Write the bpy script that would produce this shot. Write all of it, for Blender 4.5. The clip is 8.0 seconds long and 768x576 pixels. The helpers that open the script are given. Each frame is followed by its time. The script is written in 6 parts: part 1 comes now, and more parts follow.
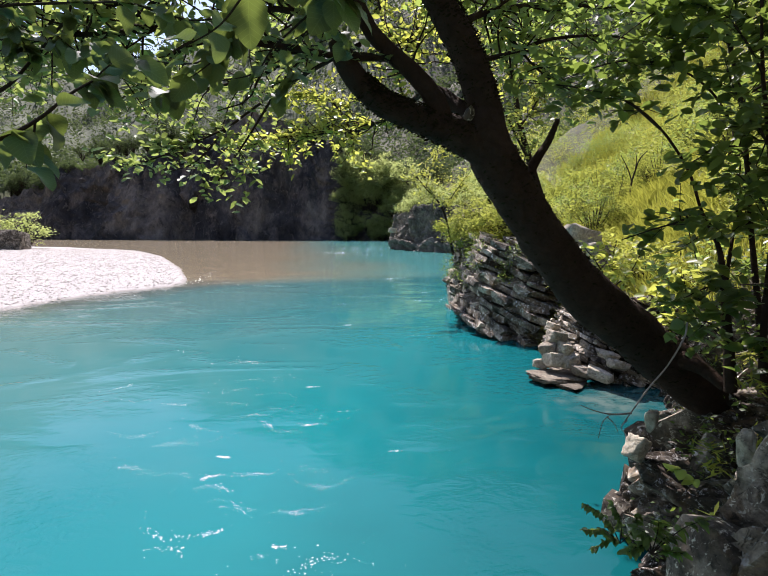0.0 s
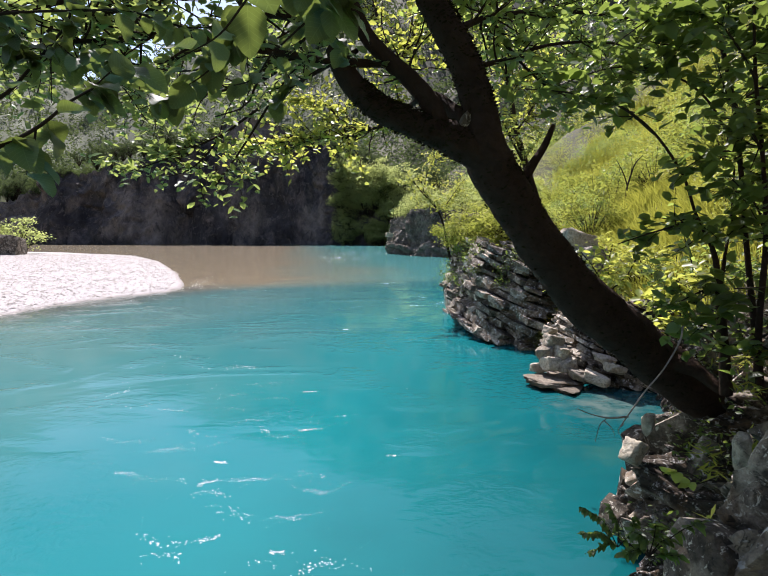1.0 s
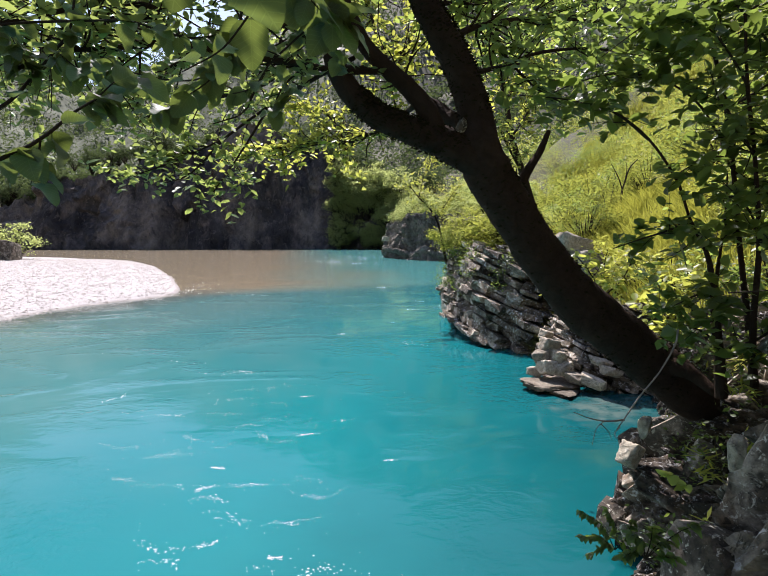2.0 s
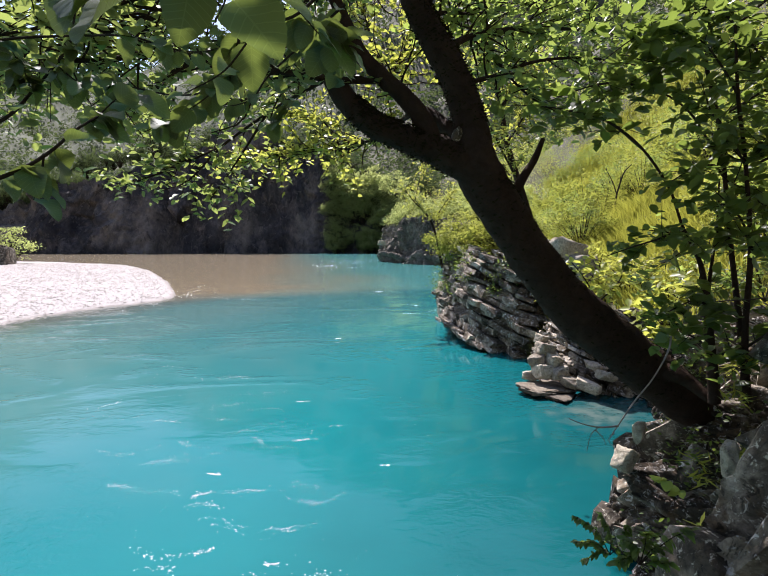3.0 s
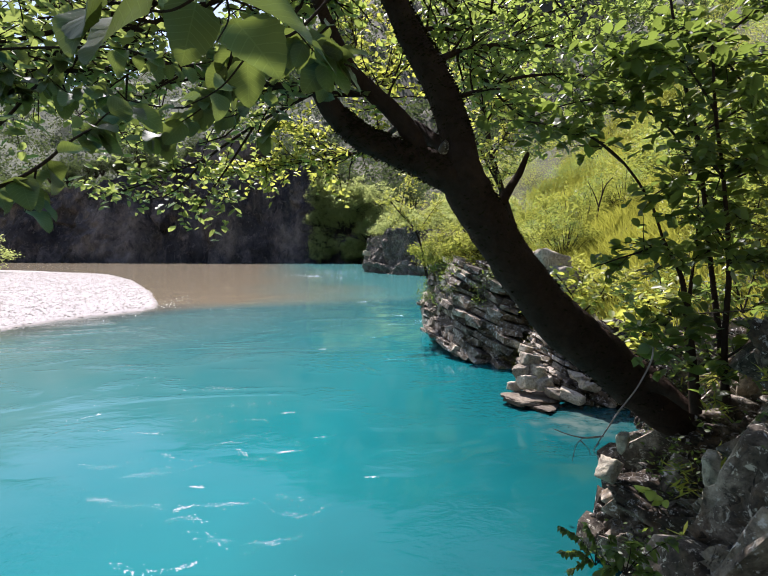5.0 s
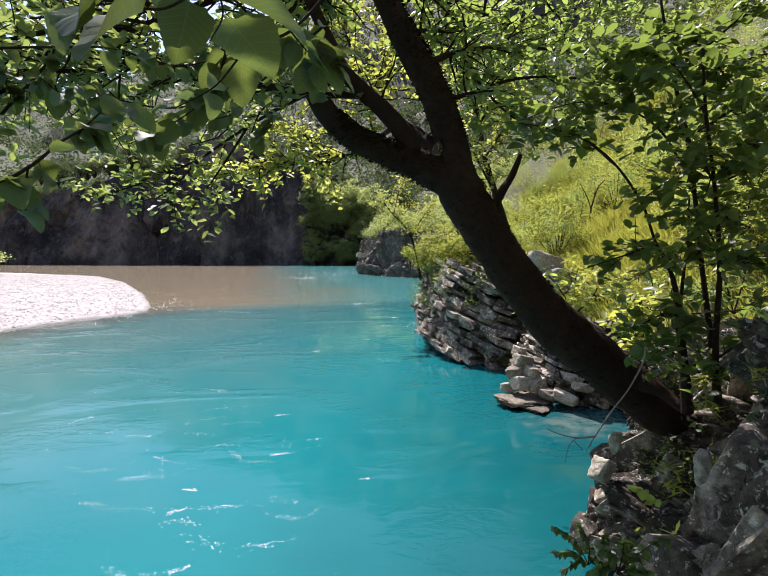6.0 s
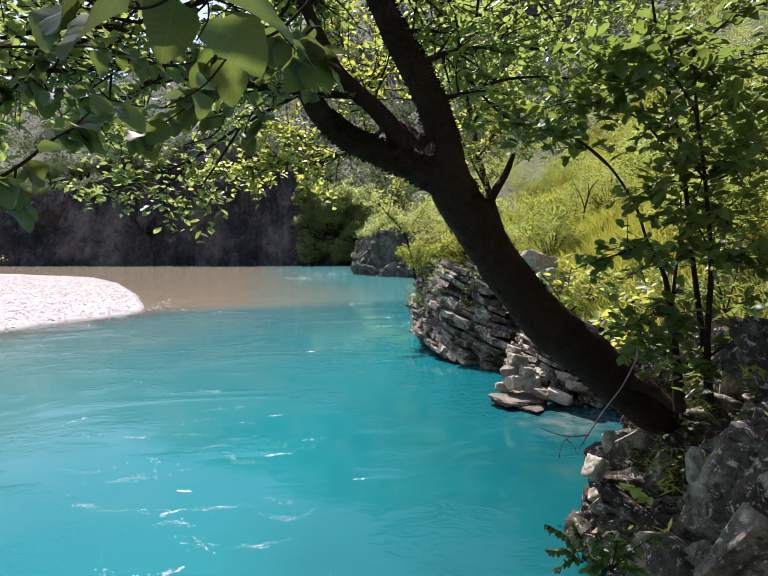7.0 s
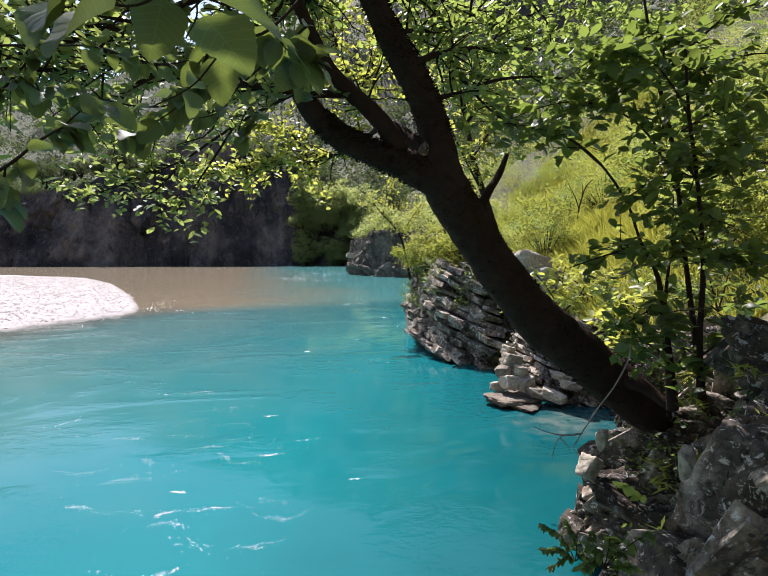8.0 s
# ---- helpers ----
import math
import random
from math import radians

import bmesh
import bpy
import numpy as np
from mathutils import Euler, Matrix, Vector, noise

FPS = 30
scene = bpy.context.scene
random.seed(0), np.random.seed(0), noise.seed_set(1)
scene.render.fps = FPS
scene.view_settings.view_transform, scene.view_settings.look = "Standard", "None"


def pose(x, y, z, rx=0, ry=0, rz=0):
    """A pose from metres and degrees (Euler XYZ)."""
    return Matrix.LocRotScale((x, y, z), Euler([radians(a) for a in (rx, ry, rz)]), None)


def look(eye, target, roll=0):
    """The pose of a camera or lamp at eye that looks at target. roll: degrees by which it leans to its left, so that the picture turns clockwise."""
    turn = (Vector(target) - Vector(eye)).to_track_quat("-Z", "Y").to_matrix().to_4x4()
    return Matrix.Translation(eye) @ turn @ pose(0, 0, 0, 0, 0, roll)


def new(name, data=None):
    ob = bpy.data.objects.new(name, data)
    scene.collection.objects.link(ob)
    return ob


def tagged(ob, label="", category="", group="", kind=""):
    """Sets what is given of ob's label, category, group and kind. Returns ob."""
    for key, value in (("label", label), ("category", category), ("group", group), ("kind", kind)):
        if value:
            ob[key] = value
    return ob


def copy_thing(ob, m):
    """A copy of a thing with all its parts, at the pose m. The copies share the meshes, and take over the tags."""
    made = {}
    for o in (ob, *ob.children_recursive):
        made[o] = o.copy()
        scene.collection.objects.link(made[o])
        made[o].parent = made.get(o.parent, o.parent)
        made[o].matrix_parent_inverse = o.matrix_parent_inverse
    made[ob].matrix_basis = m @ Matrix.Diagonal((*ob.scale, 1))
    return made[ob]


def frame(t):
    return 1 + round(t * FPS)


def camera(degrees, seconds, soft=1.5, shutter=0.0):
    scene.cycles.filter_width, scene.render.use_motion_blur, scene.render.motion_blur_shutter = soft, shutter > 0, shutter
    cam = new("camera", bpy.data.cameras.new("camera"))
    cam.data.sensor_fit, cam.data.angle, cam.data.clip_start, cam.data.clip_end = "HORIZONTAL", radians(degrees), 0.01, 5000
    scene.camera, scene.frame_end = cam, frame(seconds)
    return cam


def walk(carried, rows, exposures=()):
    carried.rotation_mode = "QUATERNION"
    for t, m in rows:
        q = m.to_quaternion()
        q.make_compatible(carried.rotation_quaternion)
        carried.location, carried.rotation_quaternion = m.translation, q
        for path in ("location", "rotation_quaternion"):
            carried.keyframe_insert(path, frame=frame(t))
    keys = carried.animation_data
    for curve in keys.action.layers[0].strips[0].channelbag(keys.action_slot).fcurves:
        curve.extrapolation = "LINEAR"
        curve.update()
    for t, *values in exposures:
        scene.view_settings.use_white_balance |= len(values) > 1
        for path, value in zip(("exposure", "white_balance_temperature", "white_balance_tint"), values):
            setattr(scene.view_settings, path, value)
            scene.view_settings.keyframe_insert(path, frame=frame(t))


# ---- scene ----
cam = camera(72.0, 8.0, soft=1.0)
PATH = [
    (0, pose(0.000, 0.000, 3.500, 83.60, 0.00, 0.00)),
    (0.5, pose(-0.003, -0.006, 3.500, 83.82, 0.02, -0.16)),
    (1, pose(-0.002, -0.014, 3.502, 84.09, 0.10, -0.33)),
    (1.5, pose(-0.008, -0.023, 3.503, 84.33, 0.20, -0.55)),
    (3, pose(-0.015, -0.064, 3.542, 84.93, 0.32, -1.19)),
    (3.5, pose(-0.025, -0.070, 3.549, 85.23, 0.28, -1.58)),
    (4, pose(-0.034, -0.074, 3.552, 85.57, 0.18, -2.02)),
    (4.5, pose(-0.036, -0.078, 3.553, 85.83, 0.08, -2.43)),
    (6, pose(-0.036, -0.085, 3.545, 86.25, 0.04, -3.51)),
    (6.5, pose(-0.030, -0.087, 3.544, 86.26, 0.12, -3.78)),
    (7, pose(-0.024, -0.088, 3.543, 86.26, 0.18, -4.06)),
    (7.5, pose(-0.019, -0.090, 3.542, 86.26, 0.23, -4.34)),
    (8, pose(-0.015, -0.090, 3.540, 86.27, 0.27, -4.59)),
]
walk(cam, PATH, [(0.0, 0.85, 6350, 20), (8.0, 0.85, 6350, 20)])

# ---- light ----
SUN_AZ, SUN_EL = -16.0, 55.0
world = bpy.data.worlds.new("sky")
scene.world = world
world.use_nodes = True
wn, wl = world.node_tree.nodes, world.node_tree.links
sky = wn.new("ShaderNodeTexSky")
sky.sky_type = "NISHITA"
sky.sun_disc = False
sky.sun_elevation, sky.sun_rotation = radians(SUN_EL), radians(SUN_AZ)
sky.dust_density = 1.0
wl.new(sky.outputs[0], wn["Background"].inputs["Color"])
wn["Background"].inputs["Strength"].default_value = 0.105
sun_data = bpy.data.lights.new("sun", "SUN")
sun_data.energy, sun_data.angle, sun_data.color = 5.0, radians(0.5), (1.0, 0.965, 0.91)
sun = new("sun", sun_data)
sun_dir = Vector((math.sin(radians(SUN_AZ)) * math.cos(radians(SUN_EL)), math.cos(radians(SUN_AZ)) * math.cos(radians(SUN_EL)), math.sin(radians(SUN_EL))))
sun.matrix_world = look(sun_dir * 100, (0, 0, 0))

rng = np.random.default_rng(7)


# ---- materials ----
def nodes_of(name):
    m = bpy.data.materials.new(name)
    m.use_nodes = True
    n, l = m.node_tree.nodes, m.node_tree.links
    return m, n, l, n["Principled BSDF"]


def tex_noise(n, l, vec, scale, detail=6.0, rough=0.6, dist=0.0):
    t = n.new("ShaderNodeTexNoise")
    t.inputs["Scale"].default_value, t.inputs["Detail"].default_value = scale, detail
    t.inputs["Roughness"].default_value, t.inputs["Distortion"].default_value = rough, dist
    l.new(vec, t.inputs["Vector"])
    return t.outputs["Fac"]


def ramp(n, l, fac, stops):
    r = n.new("ShaderNodeValToRGB")
    while len(r.color_ramp.elements) < len(stops):
        r.color_ramp.elements.new(0.5)
    for e, (p, c) in zip(r.color_ramp.elements, stops):
        e.position, e.color = p, (*c, 1.0)
    l.new(fac, r.inputs["Fac"])
    return r.outputs["Color"]


def mix_rgb(n, l, fac, a, b, mode="MIX"):
    m = n.new("ShaderNodeMix")
    m.data_type, m.blend_type = "RGBA", mode
    for k, v in ((0, fac), (6, a), (7, b)):
        if hasattr(v, "is_linked"):
            l.new(v, m.inputs[k])
        elif k == 0:
            m.inputs[k].default_value = v
        else:
            m.inputs[k].default_value = (*v, 1.0)
    return m.outputs[2]


def calc(n, l, op, a, b=0.0, c=0.0, clamp=False):
    m = n.new("ShaderNodeMath")
    m.operation, m.use_clamp = op, clamp
    for k, v in enumerate((a, b, c)):
        if hasattr(v, "is_linked"):
            l.new(v, m.inputs[k])
        else:
            m.inputs[k].default_value = v
    return m.outputs[0]


def bump(n, l, height, strength, distance, chain=None):
    b = n.new("ShaderNodeBump")
    b.inputs["Strength"].default_value, b.inputs["Distance"].default_value = strength, distance
    l.new(height, b.inputs["Height"])
    if chain:
        l.new(chain, b.inputs["Normal"])
    return b.outputs["Normal"]


def rock_mat(name, tones, scale=1.0, warm=(0.30, 0.25, 0.19), blotch=0.5, stretch=(1, 1, 1), grain=0.75):
    """Weathered limestone: grey tones in patches, fine grain, warm stains, pits."""
    m, n, l, p = nodes_of(name)
    mp = n.new("ShaderNodeMapping")
    mp.inputs["Scale"].default_value = stretch
    l.new(n.new("ShaderNodeNewGeometry").outputs["Position"], mp.inputs["Vector"])
    pos = mp.outputs[0]
    big = tex_noise(n, l, pos, 0.7 * scale, 5, 0.62, 0.4)
    fine = tex_noise(n, l, pos, 9 * scale, 8, 0.7)
    stain = tex_noise(n, l, pos, 1.9 * scale, 6, 0.6)
    base = ramp(n, l, big, [(0.3, tones[0]), (0.5, tones[1]), (0.68, tones[2])])
    base = mix_rgb(n, l, calc(n, l, "MULTIPLY", ramp(n, l, stain, [(0.52, (0, 0, 0)), (0.66, (1, 1, 1))]), 0.6), base, warm)
    base = mix_rgb(n, l, grain, base, ramp(n, l, fine, [(0.3, (0.28, 0.28, 0.29)), (0.6, (1.3, 1.29, 1.25))]), "MULTIPLY")
    lichen = calc(n, l, "MULTIPLY", ramp(n, l, tex_noise(n, l, pos, 5.5 * scale, 7, 0.75, 0.5), [(0.56, (0, 0, 0)), (0.60, (1, 1, 1))]), blotch)
    base = mix_rgb(n, l, lichen, base, tuple(min(0.62, 1.35 * c + 0.05) for c in tones[2]))
    crack = ramp(n, l, tex_noise(n, l, pos, 2.6 * scale, 9, 0.8, 1.5), [(0.40, (1, 1, 1)), (0.44, (0, 0, 0))])
    base = mix_rgb(n, l, calc(n, l, "MULTIPLY", crack, grain), base, tuple(0.4 * c for c in tones[0]))
    piece = ramp(n, l, n.new("ShaderNodeObjectInfo").outputs["Random"], [(0.0, (0.62, 0.60, 0.57)), (0.5, (0.95, 0.93, 0.90)), (1.0, (1.35, 1.32, 1.26))])
    base = mix_rgb(n, l, 1.0, base, piece, "MULTIPLY")
    l.new(base, p.inputs["Base Color"])
    p.inputs["Roughness"].default_value = 0.85
    p.inputs["Specular IOR Level"].default_value = 0.25
    nb = bump(n, l, tex_noise(n, l, pos, 4 * scale, 8, 0.7, 0.3), 0.7, 0.12 / scale)
    l.new(bump(n, l, fine, 0.5, 0.03 / scale, nb), p.inputs["Normal"])
    return m


def leaf_mat(name, dark, light, glow, trans=0.5, gloss=0.38, sheen=0.45):
    """A thin leaf: colour changes from leaf to leaf and light shines through it."""
    m, n, l, p = nodes_of(name)
    geo = n.new("ShaderNodeNewGeometry")
    info = n.new("ShaderNodeObjectInfo")
    var = calc(n, l, "FRACT", calc(n, l, "ADD", geo.outputs["Random Per Island"], info.outputs["Random"]))
    patch = tex_noise(n, l, geo.outputs["Position"], 1.3, 3)
    fac = calc(n, l, "MULTIPLY_ADD", patch, 0.7, calc(n, l, "MULTIPLY", var, 0.55), clamp=True)
    col = mix_rgb(n, l, calc(n, l, "SUBTRACT", fac, 0.12, clamp=True), dark, light)
    l.new(col, p.inputs["Base Color"])
    p.inputs["Roughness"].default_value = gloss
    p.inputs["Specular IOR Level"].default_value = sheen
    tr = n.new("ShaderNodeBsdfTranslucent")
    l.new(mix_rgb(n, l, fac, tuple(0.6 * g for g in glow), glow), tr.inputs["Color"])
    mx = n.new("ShaderNodeMixShader")
    mx.inputs["Fac"].default_value = trans
    l.new(p.outputs[0], mx.inputs[1])
    l.new(tr.outputs[0], mx.inputs[2])
    l.new(mx.outputs[0], n["Material Output"].inputs["Surface"])
    return m


def veined_leaf_mat(name, dark, light, glow, trans):
    """A broad leaf close by: pale rib and side veins across a dull green blade."""
    m = leaf_mat(name, dark, light, glow, trans, 0.55)
    n, l = m.node_tree.nodes, m.node_tree.links
    p = n["Principled BSDF"]
    sep = n.new("ShaderNodeSeparateXYZ")
    l.new(n.new("ShaderNodeTexCoord").outputs["Object"], sep.inputs[0])
    ay = calc(n, l, "ABSOLUTE", sep.outputs[1])
    run = calc(n, l, "FRACT", calc(n, l, "MULTIPLY", calc(n, l, "SUBTRACT", sep.outputs[0], calc(n, l, "MULTIPLY", ay, 0.75)), 95.0))
    side = calc(n, l, "LESS_THAN", calc(n, l, "ABSOLUTE", calc(n, l, "SUBTRACT", run, 0.5)), 0.06)
    rib = calc(n, l, "LESS_THAN", ay, 0.0009)
    vein = calc(n, l, "MAXIMUM", side, rib)
    base = p.inputs["Base Color"].links[0].from_socket
    l.new(mix_rgb(n, l, calc(n, l, "MULTIPLY", vein, 0.32), base, tuple(2.0 * c for c in light)), p.inputs["Base Color"])
    l.new(bump(n, l, calc(n, l, "SUBTRACT", 1.0, vein), 0.6, 0.0006), p.inputs["Normal"])
    return m


def bark_mat(name, a, b, scale=1.0):
    m, n, l, p = nodes_of(name)
    pos = n.new("ShaderNodeNewGeometry").outputs["Position"]
    t = tex_noise(n, l, pos, 14 * scale, 8, 0.7, 0.6)
    patch = tex_noise(n, l, pos, 2.5 * scale, 4)
    col = mix_rgb(n, l, t, a, b)
    col = mix_rgb(n, l, calc(n, l, "MULTIPLY", ramp(n, l, patch, [(0.55, (0, 0, 0)), (0.72, (1, 1, 1))]), 0.4), col, tuple(1.5 * c for c in b))
    l.new(col, p.inputs["Base Color"])
    p.inputs["Roughness"].default_value = 0.9
    p.inputs["Specular IOR Level"].default_value = 0.06
    l.new(bump(n, l, t, 1.0, 0.05 / scale), p.inputs["Normal"])
    return m


def water_mat():
    """Milky turquoise river; a grey-brown side stream mixes in beyond a line across it."""
    m, n, l, p = nodes_of("river_water")
    pos = n.new("ShaderNodeNewGeometry").outputs["Position"]
    sep = n.new("ShaderNodeSeparateXYZ")
    l.new(pos, sep.inputs[0])
    x, y = sep.outputs[0], sep.outputs[1]
    wob = tex_noise(n, l, pos, 0.11, 5, 0.6, 0.5)
    # past the mixing line: y > 36 + 0.35 x
    line = calc(n, l, "SUBTRACT", y, calc(n, l, "MULTIPLY_ADD", x, 0.30, 37.0))
    line = calc(n, l, "ADD", line, calc(n, l, "MULTIPLY", calc(n, l, "SUBTRACT", wob, 0.5), 5.0))
    past = calc(n, l, "MULTIPLY_ADD", line, 0.20, 0.4, clamp=True)
    # milky grey drifts along the gravel on the near side
    drift = calc(n, l, "MULTIPLY_ADD", calc(n, l, "ADD", x, calc(n, l, "MULTIPLY", y, -0.30)), -0.08, -0.35)
    drift = calc(n, l, "ADD", drift, calc(n, l, "MULTIPLY", calc(n, l, "SUBTRACT", wob, 0.5), 1.2), clamp=True)
    deep = mix_rgb(n, l, tex_noise(n, l, pos, 0.22, 4), (0.003, 0.116, 0.131), (0.005, 0.158, 0.170))
    # tree shade put into the water colour, darker towards the right bank
    bank_shade = calc(n, l, "MULTIPLY_ADD", calc(n, l, "SUBTRACT", x, calc(n, l, "MULTIPLY_ADD", y, 0.30, -1.2)), 0.20, 0.5)
    bank_shade = calc(n, l, "ADD", bank_shade, calc(n, l, "MULTIPLY", calc(n, l, "SUBTRACT", wob, 0.5), 1.4), clamp=True)
    deep = mix_rgb(n, l, bank_shade, mix_rgb(n, l, 0.25, deep, (0.008, 0.19, 0.205)), (0.002, 0.070, 0.078))
    near_col = mix_rgb(n, l, calc(n, l, "MULTIPLY", drift, 0.85), deep, (0.11, 0.20, 0.19))
    side = calc(n, l, "MULTIPLY_ADD", calc(n, l, "ADD", x, calc(n, l, "MULTIPLY", y, 0.17)), 0.07, 0.18)
    side = calc(n, l, "ADD", side, calc(n, l, "MULTIPLY", calc(n, l, "SUBTRACT", wob, 0.5), 0.8), clamp=True)
    far_col = mix_rgb(n, l, side, (0.205, 0.168, 0.112), (0.045, 0.185, 0.18))
    # stones under shallow water along the edge of the bar
    edge = calc(n, l, "SUBTRACT", x, calc(n, l, "MULTIPLY_ADD", y, 0.343, -23.5))
    shoal = calc(n, l, "MULTIPLY_ADD", edge, -0.30, 1.0, clamp=True)
    shoal = calc(n, l, "MULTIPLY", shoal, calc(n, l, "MULTIPLY_ADD", y, -0.5, 18.5, clamp=True))
    bed = ramp(n, l, tex_noise(n, l, pos, 4.0, 5, 0.7), [(0.35, (0.05, 0.055, 0.05)), (0.65, (0.22, 0.21, 0.18))])
    near_col = mix_rgb(n, l, calc(n, l, "MULTIPLY", shoal, 0.8), near_col, bed)
    # a pale rock shelf under shallow water off the low ledge
    shelf = n.new("ShaderNodeVectorMath")
    shelf.operation = "DISTANCE"
    l.new(pos, shelf.inputs[0])
    shelf.inputs[1].default_value = (4.7, 10.5, 0.0)
    under = calc(n, l, "MULTIPLY_ADD", shelf.outputs["Value"], -0.9, calc(n, l, "MULTIPLY_ADD", tex_noise(n, l, pos, 1.6, 4, 0.6, 0.8), 2.2, 0.15), clamp=True)
    near_col = mix_rgb(n, l, calc(n, l, "MULTIPLY", under, 0.5), near_col, ramp(n, l, tex_noise(n, l, pos, 2.4, 4), [(0.4, (0.03, 0.07, 0.065)), (0.6, (0.16, 0.18, 0.15))]))
    body = n.new("ShaderNodeBsdfDiffuse")
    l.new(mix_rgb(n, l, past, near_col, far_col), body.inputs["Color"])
    shine = n.new("ShaderNodeBsdfGlossy")
    l.new(calc(n, l, "MULTIPLY_ADD", past, 0.05, 0.05), shine.inputs["Roughness"])
    fres = n.new("ShaderNodeFresnel")
    fres.inputs["IOR"].default_value = 1.33
    mx = n.new("ShaderNodeMixShader")
    l.new(calc(n, l, "MULTIPLY", fres.outputs[0], calc(n, l, "MULTIPLY_ADD", past, -0.25, 1.0)), mx.inputs[0])
    l.new(body.outputs[0], mx.inputs[1])
    l.new(shine.outputs[0], mx.inputs[2])
    l.new(mx.outputs[0], n["Material Output"].inputs["Surface"])
    n.remove(p)
    mp = n.new("ShaderNodeMapping")
    mp.inputs["Rotation"].default_value = (0, 0, radians(25))
    mp.inputs["Scale"].default_value = (1.0, 1.5, 1.0)
    l.new(pos, mp.inputs["Vector"])
    swell = tex_noise(n, l, mp.outputs[0], 0.28, 2, 0.4, 0.6)
    ripple = tex_noise(n, l, mp.outputs[0], 2.2, 3, 0.5, 1.2)
    fine = tex_noise(n, l, pos, 9, 2, 0.5, 0.8)
    # ruffled patches between glassy water
    patch = n.new("ShaderNodeMapRange")
    patch.interpolation_type = "SMOOTHSTEP"
    patch.inputs["From Min"].default_value, patch.inputs["From Max"].default_value = 0.46, 0.64
    patch.inputs["To Min"].default_value = 0.10
    l.new(tex_noise(n, l, mp.outputs[0], 0.17, 2, 0.5, 1.6), patch.inputs["Value"])
    calm = calc(n, l, "MAXIMUM", patch.outputs[0], calc(n, l, "MULTIPLY", past, 0.6))
    nb = bump(n, l, swell, 0.25, 0.06)
    nb = bump(n, l, calc(n, l, "MULTIPLY", ripple, calm), 0.6, 0.034, nb)
    nb = bump(n, l, calc(n, l, "MULTIPLY", fine, calm), 0.6, 0.010, nb)
    l.new(nb, shine.inputs["Normal"])
    l.new(nb, fres.inputs["Normal"])
    return m


def soil_mat():
    """Ground: pale gravel low by the river, litter and grass on the slopes."""
    m, n, l, p = nodes_of("ground_cover")
    pos = n.new("ShaderNodeNewGeometry").outputs["Position"]
    sep = n.new("ShaderNodeSeparateXYZ")
    l.new(pos, sep.inputs[0])
    big = tex_noise(n, l, pos, 0.25, 6, 0.65)
    fine = tex_noise(n, l, pos, 6, 7, 0.7)
    green = mix_rgb(n, l, big, (0.055, 0.070, 0.018), (0.15, 0.155, 0.036))
    green = mix_rgb(n, l, ramp(n, l, fine, [(0.5, (0, 0, 0)), (0.65, (1, 1, 1))]), green, (0.11, 0.088, 0.058))
    upper = calc(n, l, "MULTIPLY_ADD", sep.outputs[2], 0.10, -0.9, clamp=True)
    green = mix_rgb(n, l, upper, green, mix_rgb(n, l, big, (0.030, 0.042, 0.020), (0.075, 0.090, 0.036)))
    cob = n.new("ShaderNodeTexVoronoi")
    cob.inputs["Scale"].default_value = 13
    l.new(pos, cob.inputs["Vector"])
    grav = mix_rgb(n, l, calc(n, l, "MULTIPLY", cob.outputs["Distance"], 1.0), (0.52, 0.49, 0.48), (0.26, 0.245, 0.24))
    grav = mix_rgb(n, l, 0.6, grav, ramp(n, l, fine, [(0.3, (0.6, 0.58, 0.55)), (0.6, (1.1, 1.08, 1.05))]), "MULTIPLY")
    high = calc(n, l, "MULTIPLY_ADD", calc(n, l, "ADD", sep.outputs[2], calc(n, l, "MULTIPLY", big, 0.6)), 2.0, -3.0, clamp=True)
    wet = calc(n, l, "MULTIPLY_ADD", sep.outputs[2], 9.0, 0.15, clamp=True)
    grav = mix_rgb(n, l, wet, (0.13, 0.12, 0.10), grav)
    shore = calc(n, l, "MULTIPLY_ADD", sep.outputs[0], 0.5, 4.0, clamp=True)
    l.new(mix_rgb(n, l, calc(n, l, "MAXIMUM", high, shore), grav, mix_rgb(n, l, shore, green, mix_rgb(n, l, 0.45, green, (0.075, 0.058, 0.04)))), p.inputs["Base Color"])
    p.inputs["Roughness"].default_value = 0.9
    l.new(bump(n, l, cob.outputs["Distance"], 0.5, 0.03), p.inputs["Normal"])
    return m


M_WATER = water_mat()
M_SOIL = soil_mat()
# white fleck colour: sun glints on the water, with a little foam
M_GLINT, glint_n, glint_l, glint_p = nodes_of("white_glint_fleck")
glint_l.new(ramp(glint_n, glint_l, tex_noise(glint_n, glint_l, glint_n.new("ShaderNodeNewGeometry").outputs["Position"], 40, 3), [(0.3, (0.6, 0.65, 0.66)), (0.7, (0.85, 0.87, 0.88))]), glint_p.inputs["Base Color"])
glint_p.inputs["Roughness"].default_value = 0.25
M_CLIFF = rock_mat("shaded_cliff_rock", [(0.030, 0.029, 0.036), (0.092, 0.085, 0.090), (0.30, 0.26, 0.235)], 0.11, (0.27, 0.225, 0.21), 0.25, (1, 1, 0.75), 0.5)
M_LEDGE = rock_mat("layered_limestone", [(0.035, 0.028, 0.021), (0.140, 0.116, 0.089), (0.62, 0.55, 0.46)], 2.2, (0.18, 0.13, 0.08), 0.95)
M_BANK = rock_mat("dark_bank_limestone", [(0.018, 0.015, 0.012), (0.090, 0.074, 0.060), (0.56, 0.50, 0.42)], 2.6, (0.17, 0.115, 0.066), 0.95)
